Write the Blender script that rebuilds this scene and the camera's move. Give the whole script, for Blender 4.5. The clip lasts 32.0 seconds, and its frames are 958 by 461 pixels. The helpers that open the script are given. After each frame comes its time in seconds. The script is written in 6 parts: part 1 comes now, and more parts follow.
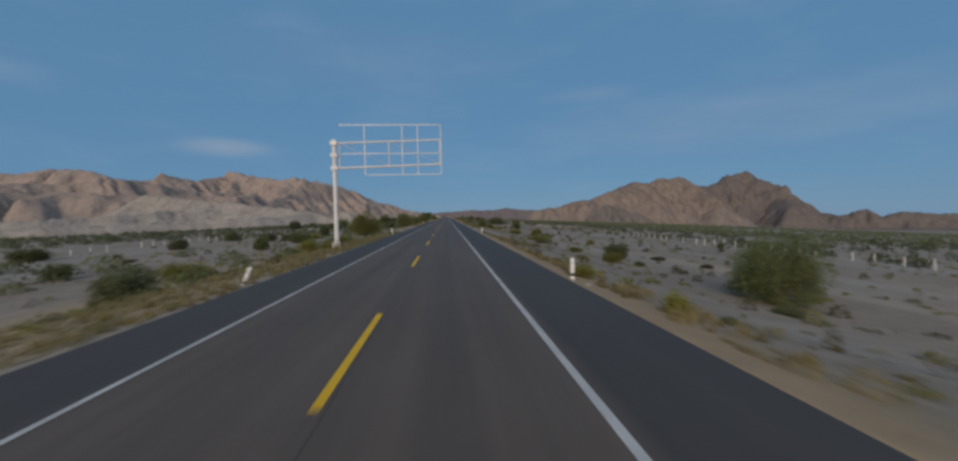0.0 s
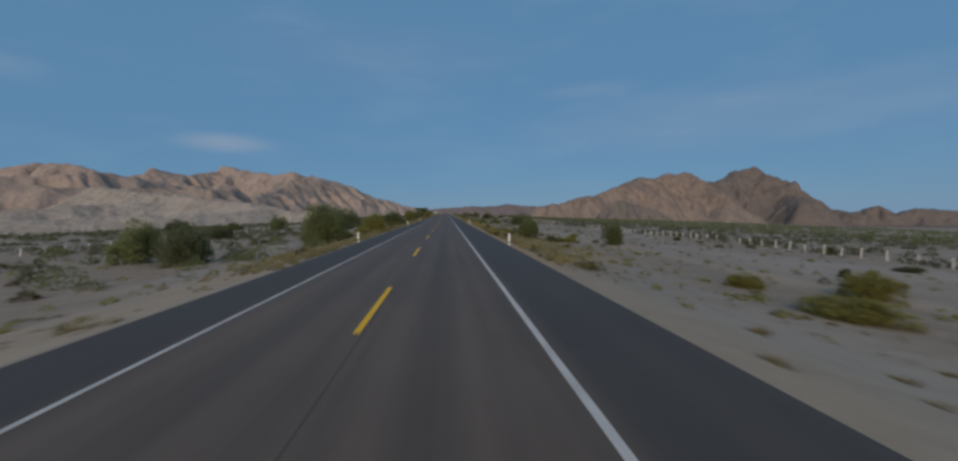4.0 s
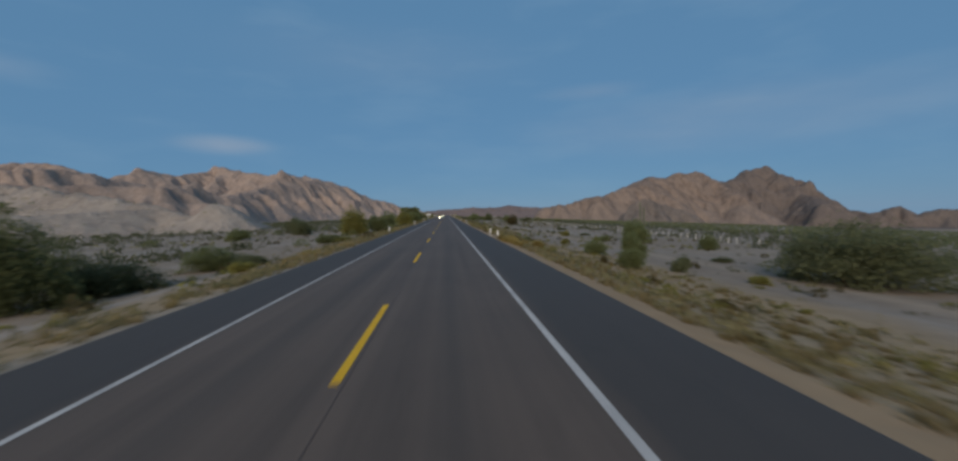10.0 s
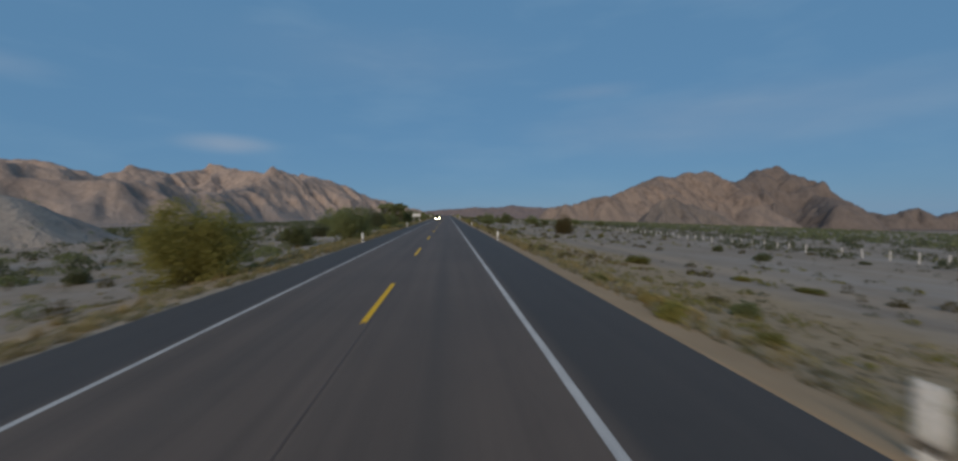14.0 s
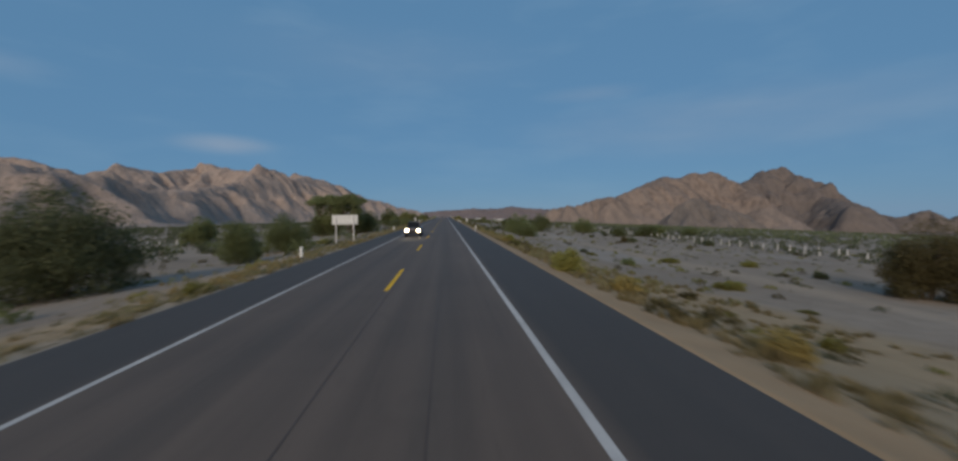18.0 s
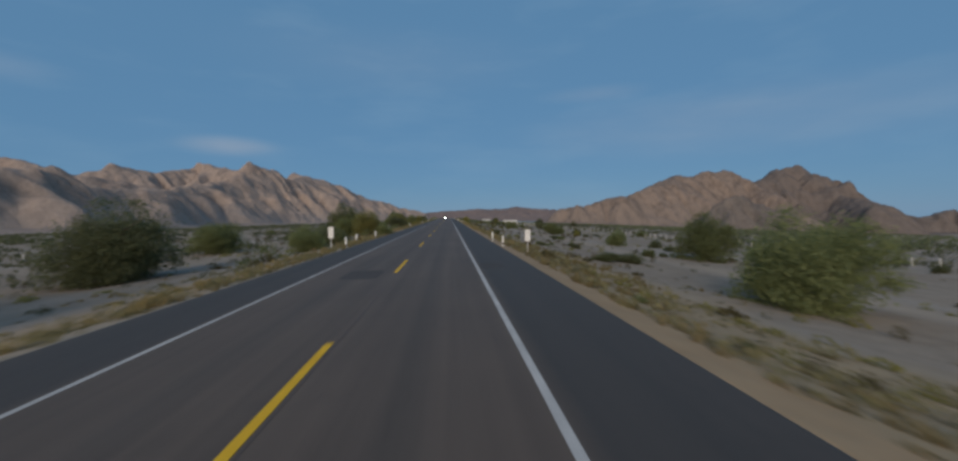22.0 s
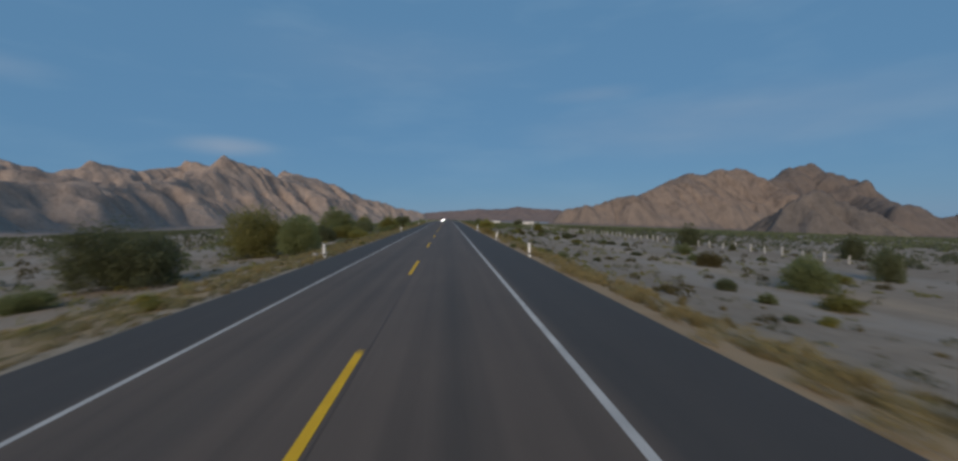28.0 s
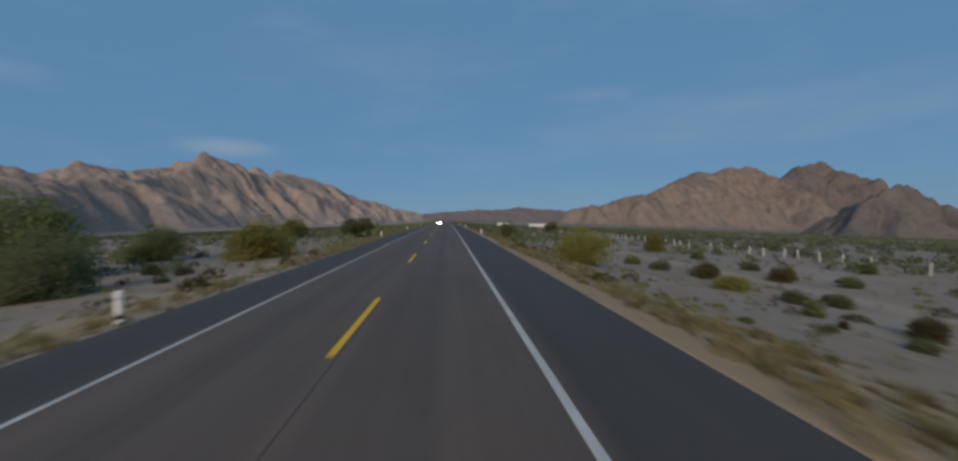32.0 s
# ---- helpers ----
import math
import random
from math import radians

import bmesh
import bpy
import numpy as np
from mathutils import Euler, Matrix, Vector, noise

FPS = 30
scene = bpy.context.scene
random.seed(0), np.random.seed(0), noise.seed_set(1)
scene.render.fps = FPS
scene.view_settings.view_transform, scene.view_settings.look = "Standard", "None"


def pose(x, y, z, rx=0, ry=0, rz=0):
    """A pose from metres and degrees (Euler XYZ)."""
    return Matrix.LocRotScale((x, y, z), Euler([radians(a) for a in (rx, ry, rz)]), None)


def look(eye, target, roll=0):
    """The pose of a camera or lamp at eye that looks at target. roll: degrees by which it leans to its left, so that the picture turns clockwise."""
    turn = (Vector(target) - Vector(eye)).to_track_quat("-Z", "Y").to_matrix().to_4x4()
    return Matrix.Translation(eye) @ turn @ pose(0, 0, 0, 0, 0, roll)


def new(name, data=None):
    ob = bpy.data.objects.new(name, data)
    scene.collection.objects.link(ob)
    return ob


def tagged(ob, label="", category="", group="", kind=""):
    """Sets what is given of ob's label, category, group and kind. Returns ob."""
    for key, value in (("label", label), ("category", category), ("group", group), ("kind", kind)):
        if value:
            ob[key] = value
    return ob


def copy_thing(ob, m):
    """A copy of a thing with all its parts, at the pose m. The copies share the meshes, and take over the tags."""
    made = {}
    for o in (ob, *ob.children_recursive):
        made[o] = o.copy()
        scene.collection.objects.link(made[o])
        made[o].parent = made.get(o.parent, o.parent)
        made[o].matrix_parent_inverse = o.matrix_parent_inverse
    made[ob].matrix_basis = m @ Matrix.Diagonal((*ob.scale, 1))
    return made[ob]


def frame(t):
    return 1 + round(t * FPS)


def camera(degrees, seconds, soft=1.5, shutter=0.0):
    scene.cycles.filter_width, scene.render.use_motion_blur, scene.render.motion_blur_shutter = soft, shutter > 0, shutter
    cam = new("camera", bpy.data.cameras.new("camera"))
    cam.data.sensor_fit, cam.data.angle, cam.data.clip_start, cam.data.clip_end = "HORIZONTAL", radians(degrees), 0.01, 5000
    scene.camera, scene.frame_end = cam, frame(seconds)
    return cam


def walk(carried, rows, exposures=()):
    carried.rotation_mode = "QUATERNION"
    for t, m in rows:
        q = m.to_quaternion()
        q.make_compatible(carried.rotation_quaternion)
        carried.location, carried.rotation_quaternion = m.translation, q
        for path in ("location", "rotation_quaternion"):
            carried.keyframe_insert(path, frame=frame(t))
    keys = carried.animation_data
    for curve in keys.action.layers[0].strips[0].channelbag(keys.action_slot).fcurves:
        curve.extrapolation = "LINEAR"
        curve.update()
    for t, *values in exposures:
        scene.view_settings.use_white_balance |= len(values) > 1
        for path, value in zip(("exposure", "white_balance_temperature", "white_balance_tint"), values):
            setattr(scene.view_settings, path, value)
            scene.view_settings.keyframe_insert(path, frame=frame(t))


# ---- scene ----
from itertools import product

# ---- camera: driven along a straight road, north is +y ----
cam = camera(99.09, 32.0, soft=2.7, shutter=0.38)
EYE_Z = 2.468


def drive(x, y, yaw, pitch, roll):
    return pose(x, y, EYE_Z, 90 + pitch, 0, -yaw) @ pose(0, 0, 0, 0, 0, roll)


walk(cam, [
    (0.0, drive(1.745, 0.00, 4.51, -2.14, -1.13)),
    (0.5, drive(1.782, 12.85, 4.53, -2.49, -1.06)),
    (1.0, drive(1.814, 25.68, 4.52, -2.37, -1.14)),
    (1.5, drive(1.838, 38.46, 4.53, -2.70, -1.06)),
    (2.0, drive(1.858, 51.18, 4.48, -2.35, -1.19)),
    (2.5, drive(1.878, 63.83, 4.57, -2.52, -1.08)),
    (3.0, drive(1.893, 76.46, 4.61, -2.23, -1.26)),
    (3.5, drive(1.901, 89.13, 4.60, -2.64, -1.09)),
    (5.5, drive(1.894, 139.95, 4.38, -2.71, -1.13)),
    (6.0, drive(1.882, 152.69, 4.30, -2.42, -1.19)),
    (6.5, drive(1.859, 165.44, 4.24, -2.43, -1.06)),
    (7.0, drive(1.820, 178.16, 4.25, -2.47, -1.16)),
    (7.5, drive(1.763, 190.75, 4.32, -2.72, -1.05)),
    (8.0, drive(1.708, 203.32, 4.26, -2.52, -1.15)),
    (8.5, drive(1.675, 215.96, 4.30, -2.63, -1.06)),
    (9.0, drive(1.662, 228.66, 4.42, -2.46, -1.11)),
    (9.5, drive(1.664, 241.43, 4.45, -2.42, -1.04)),
    (10.0, drive(1.688, 254.27, 4.55, -2.47, -1.14)),
    (10.5, drive(1.740, 267.16, 4.64, -2.64, -1.12)),
    (11.0, drive(1.796, 280.02, 4.54, -2.46, -1.20)),
    (11.5, drive(1.832, 292.75, 4.56, -2.72, -1.09)),
    (12.0, drive(1.859, 305.40, 4.56, -2.54, -1.12)),
    (12.5, drive(1.891, 318.01, 4.53, -2.39, -1.05)),
    (13.0, drive(1.922, 330.60, 4.52, -2.22, -1.04)),
    (13.5, drive(1.949, 343.22, 4.52, -2.31, -1.01)),
    (14.0, drive(1.962, 355.87, 4.37, -2.47, -0.88)),
    (14.5, drive(1.951, 368.54, 4.40, -2.44, -0.85)),
    (16.5, drive(1.856, 419.21, 4.52, -2.31, -0.83)),
    (17.0, drive(1.858, 431.80, 4.55, -2.28, -0.81)),
    (17.5, drive(1.898, 444.31, 4.57, -2.14, -0.87)),
    (18.0, drive(1.969, 456.81, 4.68, -2.29, -0.74)),
    (18.5, drive(2.067, 469.40, 4.68, -1.95, -0.84)),
    (19.0, drive(2.170, 481.99, 4.81, -2.25, -0.90)),
    (19.5, drive(2.259, 494.50, 4.78, -2.11, -0.93)),
    (20.0, drive(2.335, 507.03, 4.64, -2.47, -0.93)),
    (20.5, drive(2.398, 519.69, 4.46, -2.11, -0.95)),
    (21.0, drive(2.431, 532.36, 4.35, -2.17, -0.95)),
    (21.5, drive(2.415, 544.93, 4.24, -2.10, -0.95)),
    (22.0, drive(2.363, 557.43, 4.20, -2.21, -0.86)),
    (22.5, drive(2.283, 569.92, 4.11, -2.07, -0.86)),
    (23.0, drive(2.191, 582.45, 4.10, -2.15, -0.88)),
    (23.5, drive(2.100, 595.05, 4.09, -2.02, -0.89)),
    (24.0, drive(2.004, 607.65, 3.98, -2.27, -0.95)),
    (24.5, drive(1.899, 620.16, 3.89, -2.04, -0.90)),
    (25.0, drive(1.806, 632.64, 3.97, -2.13, -0.87)),
    (25.5, drive(1.749, 645.17, 4.12, -1.99, -0.87)),
    (27.5, drive(1.649, 695.43, 4.40, -2.08, -0.86)),
    (28.0, drive(1.642, 708.00, 4.36, -2.16, -0.85)),
    (28.5, drive(1.651, 720.58, 4.43, -2.02, -0.89)),
    (29.0, drive(1.682, 733.16, 4.51, -2.09, -0.88)),
    (29.5, drive(1.743, 745.72, 4.53, -1.99, -0.94)),
    (30.0, drive(1.826, 758.29, 4.70, -1.97, -1.03)),
    (30.5, drive(1.924, 770.88, 4.59, -2.20, -0.98)),
    (31.0, drive(2.016, 783.40, 4.70, -2.07, -1.06)),
    (31.5, drive(2.083, 795.70, 4.62, -2.09, -1.11)),
    (32.0, drive(2.139, 807.91, 4.43, -2.05, -1.02)),
], exposures=[(0.0, 0.0), (32.0, 0.0)])

# ---- light: dusk, a broad pale glow from behind and the left, deep blue sky ahead ----
SUN_ELEVATION, SUN_TURN = radians(22), radians(198)
world = bpy.data.worlds.new("dusk_sky")
scene.world = world
world.use_nodes = True
wn, wl = world.node_tree.nodes, world.node_tree.links
wn.clear()
w_out, w_bg = wn.new("ShaderNodeOutputWorld"), wn.new("ShaderNodeBackground")
w_sky = wn.new("ShaderNodeTexSky")
w_sky.sky_type, w_sky.sun_disc = "NISHITA", False
w_sky.sun_elevation, w_sky.sun_rotation = SUN_ELEVATION, SUN_TURN
w_sky.altitude, w_sky.air_density, w_sky.dust_density, w_sky.ozone_density = 100, 1.0, 0.0, 4.0
w_bg.inputs["Strength"].default_value = 0.062
w_co, w_map, w_noise = wn.new("ShaderNodeTexCoord"), wn.new("ShaderNodeMapping"), wn.new("ShaderNodeTexNoise")
w_map.inputs["Scale"].default_value = (2.0, 2.0, 8.0)
w_noise.inputs["Scale"].default_value, w_noise.inputs["Detail"].default_value = 2.2, 7
w_ramp = wn.new("ShaderNodeValToRGB")
w_ramp.color_ramp.elements[0].position, w_ramp.color_ramp.elements[1].position = 0.50, 0.84
w_amt = wn.new("ShaderNodeMath")
w_amt.operation, w_amt.inputs[1].default_value = "MULTIPLY", 0.26
w_mix = wn.new("ShaderNodeMix")
w_mix.data_type = "RGBA"
w_mix.inputs["B"].default_value = (3.4, 5.5, 7.7, 1)
wl.new(w_co.outputs["Generated"], w_map.inputs["Vector"])
wl.new(w_map.outputs["Vector"], w_noise.inputs["Vector"])
wl.new(w_noise.outputs["Fac"], w_ramp.inputs["Fac"])
wl.new(w_ramp.outputs["Color"], w_amt.inputs[0])
wl.new(w_amt.outputs["Value"], w_mix.inputs["Factor"])
w_veil = wn.new("ShaderNodeMix")
w_veil.data_type = "RGBA"
w_veil.inputs["Factor"].default_value, w_veil.inputs["B"].default_value = 0.85, (1.70, 3.88, 6.65, 1)
wl.new(w_sky.outputs["Color"], w_veil.inputs["A"])
wl.new(w_veil.outputs["Result"], w_mix.inputs["A"])
# the warm glow of dusk low in the sky on the sun's side
w_dot, w_low, w_glow = wn.new("ShaderNodeVectorMath"), wn.new("ShaderNodeMapRange"), wn.new("ShaderNodeMix")
w_dot.operation, w_dot.inputs[1].default_value = "DOT_PRODUCT", (math.sin(SUN_TURN), math.cos(SUN_TURN), 0.15)
w_low.interpolation_type = "SMOOTHSTEP"
for slot, value in (("From Min", -0.1), ("From Max", 1.0), ("To Min", 0.0), ("To Max", 0.85)):
    w_low.inputs[slot].default_value = value
w_glow.data_type = "RGBA"
w_glow.inputs["B"].default_value = (7.0, 6.1, 5.7, 1)
wl.new(w_co.outputs["Generated"], w_dot.inputs[0])
wl.new(w_dot.outputs["Value"], w_low.inputs["Value"])
wl.new(w_low.outputs["Result"], w_glow.inputs["Factor"])
w_last = w_mix.outputs["Result"]
for az, el, wide, high, amount in ((-27.0, 8.6, 0.080, 0.018, 0.62), (-47.0, 14.0, 0.10, 0.022, 0.25), (36.0, 10.5, 0.36, 0.060, 0.34), (20.0, 15.5, 0.10, 0.016, 0.28), (48.0, 24.0, 0.20, 0.030, 0.26), (-8.0, 20.0, 0.30, 0.060, 0.14)):
    # a bank of cloud round one direction of the sky, ragged by the noise
    w_sub, w_turn, w_len, w_edge, w_rag, w_cloud = (wn.new("ShaderNode" + k) for k in ("VectorMath", "Mapping", "VectorMath", "MapRange", "Math", "Mix"))
    w_sub.operation, w_len.operation = "SUBTRACT", "LENGTH"
    w_sub.inputs[1].default_value = (math.sin(radians(az)) * math.cos(radians(el)), math.cos(radians(az)) * math.cos(radians(el)), math.sin(radians(el)))
    w_turn.inputs["Rotation"].default_value, w_turn.inputs["Scale"].default_value = (0, 0, radians(az)), (1 / wide, 1 / wide, 1 / high)
    w_edge.interpolation_type = "SMOOTHSTEP"
    for slot, value in (("From Min", 1.5), ("From Max", 0.0), ("To Min", 0.0), ("To Max", amount * 2.4)):
        w_edge.inputs[slot].default_value = value
    w_rag.operation = "MULTIPLY"
    w_cloud.data_type = "RGBA"
    w_cloud.inputs["B"].default_value = (3.7, 5.1, 7.0, 1)
    wl.new(w_co.outputs["Generated"], w_sub.inputs[0])
    wl.new(w_sub.outputs["Vector"], w_turn.inputs["Vector"])
    wl.new(w_turn.outputs["Vector"], w_len.inputs[0])
    wl.new(w_len.outputs["Value"], w_edge.inputs["Value"])
    wl.new(w_edge.outputs["Result"], w_rag.inputs[0])
    wl.new(w_noise.outputs["Fac"], w_rag.inputs[1])
    wl.new(w_rag.outputs["Value"], w_cloud.inputs["Factor"])
    wl.new(w_last, w_cloud.inputs["A"])
    w_last = w_cloud.outputs["Result"]
wl.new(w_last, w_glow.inputs["A"])
wl.new(w_glow.outputs["Result"], w_bg.inputs["Color"])
wl.new(w_bg.outputs["Background"], w_out.inputs["Surface"])

sun = new("sun", bpy.data.lights.new("sun", "SUN"))
sun.data.energy, sun.data.angle, sun.data.color = 1.9, radians(24), (1.0, 0.88, 0.77)
sun_dir = Vector((math.sin(SUN_TURN) * math.cos(SUN_ELEVATION), math.cos(SUN_TURN) * math.cos(SUN_ELEVATION), math.sin(SUN_ELEVATION)))
sun.matrix_world = look(sun_dir * 100, (0, 0, 0))


# ---- materials ----
def material(name, rough=0.9, metal=0.0):
    m = bpy.data.materials.new(name)
    m.use_nodes = True
    b = m.node_tree.nodes["Principled BSDF"]
    b.inputs["Roughness"].default_value, b.inputs["Metallic"].default_value = rough, metal
    b.inputs["Specular IOR Level"].default_value = 0.25
    return m, m.node_tree.nodes, m.node_tree.links, b


def noise_node(n, l, scale, detail=4, rough=0.55, vec=None, stretch=None):
    t = n.new("ShaderNodeTexNoise")
    t.inputs["Scale"].default_value, t.inputs["Detail"].default_value, t.inputs["Roughness"].default_value = scale, detail, rough
    if vec is None:
        c = n.new("ShaderNodeTexCoord")
        vec = c.outputs["Object"]
    if stretch:
        mp = n.new("ShaderNodeMapping")
        mp.inputs["Scale"].default_value = stretch
        l.new(vec, mp.inputs["Vector"])
        vec = mp.outputs["Vector"]
    l.new(vec, t.inputs["Vector"])
    return t.outputs["Fac"]


def ramp(n, l, fac, stops):
    r = n.new("ShaderNodeValToRGB")
    e = r.color_ramp.elements
    while len(e) < len(stops):
        e.new(0.5)
    for k, (p, c) in enumerate(stops):
        e[k].position, e[k].color = p, (*c, 1)
    l.new(fac, r.inputs["Fac"])
    return r.outputs["Color"]


def mix(n, l, fac, a, b, mode="MIX"):
    m = n.new("ShaderNodeMix")
    m.data_type, m.blend_type = "RGBA", mode
    for s, v in (("Factor", fac), ("A", a), ("B", b)):
        if hasattr(v, "is_output"):
            l.new(v, m.inputs[s])
        else:
            m.inputs[s].default_value = v if s == "Factor" else (*v, 1)
    return m.outputs["Result"]


def bump(n, l, b, height, strength, distance=0.02):
    k = n.new("ShaderNodeBump")
    k.inputs["Strength"].default_value, k.inputs["Distance"].default_value = strength, distance
    l.new(height, k.inputs["Height"])
    l.new(k.outputs["Normal"], b.inputs["Normal"])


def mat_mottled(name, dark, light, scale, rough=0.9, fine=60.0, relief=0.3, metal=0.0):
    m, n, l, b = material(name, rough, metal)
    c = ramp(n, l, noise_node(n, l, scale, 6), [(0.3, dark), (0.7, light)])
    f = noise_node(n, l, fine, 4)
    c = mix(n, l, 0.35, c, ramp(n, l, f, [(0.3, tuple(v * 0.55 for v in dark)), (0.7, tuple(min(1, v * 1.25) for v in light))]))
    l.new(c, b.inputs["Base Color"])
    bump(n, l, b, f, relief)
    return m


def abs_x(n, l, shift=0.0, axis="X"):
    """Distance from the line x = shift (or y = shift), for surfaces that change across or along the road."""
    geo, sep, sub, ab = n.new("ShaderNodeNewGeometry"), n.new("ShaderNodeSeparateXYZ"), n.new("ShaderNodeMath"), n.new("ShaderNodeMath")
    l.new(geo.outputs["Position"], sep.inputs["Vector"])
    sub.operation, sub.inputs[1].default_value = "SUBTRACT", shift
    ab.operation = "ABSOLUTE"
    l.new(sep.outputs[axis], sub.inputs[0])
    l.new(sub.outputs[0], ab.inputs[0])
    return ab.outputs[0]


def fade(n, l, value, a, b, lo, hi):
    mr = n.new("ShaderNodeMapRange")
    for s, v in (("From Min", a), ("From Max", b), ("To Min", lo), ("To Max", hi)):
        mr.inputs[s].default_value = v
    l.new(value, mr.inputs["Value"])
    return mr.outputs["Result"]


def mat_asphalt():
    m, n, l, b = material("asphalt", 0.74)
    b.inputs["Specular IOR Level"].default_value = 0.35
    big = noise_node(n, l, 0.22, 6)
    c = ramp(n, l, big, [(0.25, (0.090, 0.064, 0.050)), (0.75, (0.166, 0.119, 0.089))])
    streak = noise_node(n, l, 1.0, 5, stretch=(1.6, 0.03, 1))
    c = mix(n, l, 0.5, c, ramp(n, l, streak, [(0.3, (0.066, 0.052, 0.043)), (0.7, (0.186, 0.140, 0.108))]))
    # shoulders darker than the worn lanes; headlight light is put into the lanes' warmer colour
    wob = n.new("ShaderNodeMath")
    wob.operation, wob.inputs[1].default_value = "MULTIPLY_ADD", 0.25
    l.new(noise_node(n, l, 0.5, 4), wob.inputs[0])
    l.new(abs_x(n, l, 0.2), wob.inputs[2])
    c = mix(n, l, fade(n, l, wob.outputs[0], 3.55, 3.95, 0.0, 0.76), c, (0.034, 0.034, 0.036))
    # wheel tracks, and a band of oil drip between them
    for lane in (1.75, -1.6):
        c = mix(n, l, fade(n, l, abs_x(n, l, lane), 0.05, 0.55, 0.28, 0.0), c, (0.047, 0.042, 0.038))
    grain = noise_node(n, l, 55, 3)
    c = mix(n, l, 0.3, c, ramp(n, l, grain, [(0.3, (0.031, 0.030, 0.028)), (0.7, (0.156, 0.139, 0.117))]))
    crack = n.new("ShaderNodeTexVoronoi")
    crack.feature = "DISTANCE_TO_EDGE"
    crack.inputs["Scale"].default_value = 0.35
    co = n.new("ShaderNodeTexCoord")
    wn_ = n.new("ShaderNodeTexNoise")
    wn_.inputs["Scale"].default_value = 0.9
    l.new(co.outputs["Object"], wn_.inputs["Vector"])
    add = n.new("ShaderNodeVectorMath")
    add.operation = "ADD"
    l.new(co.outputs["Object"], add.inputs[0])
    l.new(wn_.outputs["Color"], add.inputs[1])
    l.new(add.outputs[0], crack.inputs["Vector"])
    c = mix(n, l, fade(n, l, crack.outputs["Distance"], 0.0, 0.010, 0.14, 0.0), c, (0.023, 0.021, 0.019))
    l.new(c, b.inputs["Base Color"])
    bump(n, l, b, grain, 0.35, 0.01)
    return m


# how far the belt of grass and brown earth reaches from the centre line, along the road: west and east of it
BELT_Y = (0, 15, 60, 72, 120, 150, 190, 202, 250, 266, 300, 316, 345, 370, 415, 470, 492, 540, 610, 640, 690, 720, 742, 762, 800, 816, 960)
BELT = {
    -1: (14, 18, 18, 9, 9, 10, 9, 14, 14, 9, 11, 11, 8, 9, 14, 9, 9, 8, 10, 12, 13, 15, 10, 18, 18, 9, 10),
    1: (8.5, 8.5, 9, 8, 8, 21, 21, 14, 11, 22, 22, 18, 17, 23, 24, 22, 15, 15, 16, 10, 10, 10.5, 11, 13, 13, 13, 12),
}


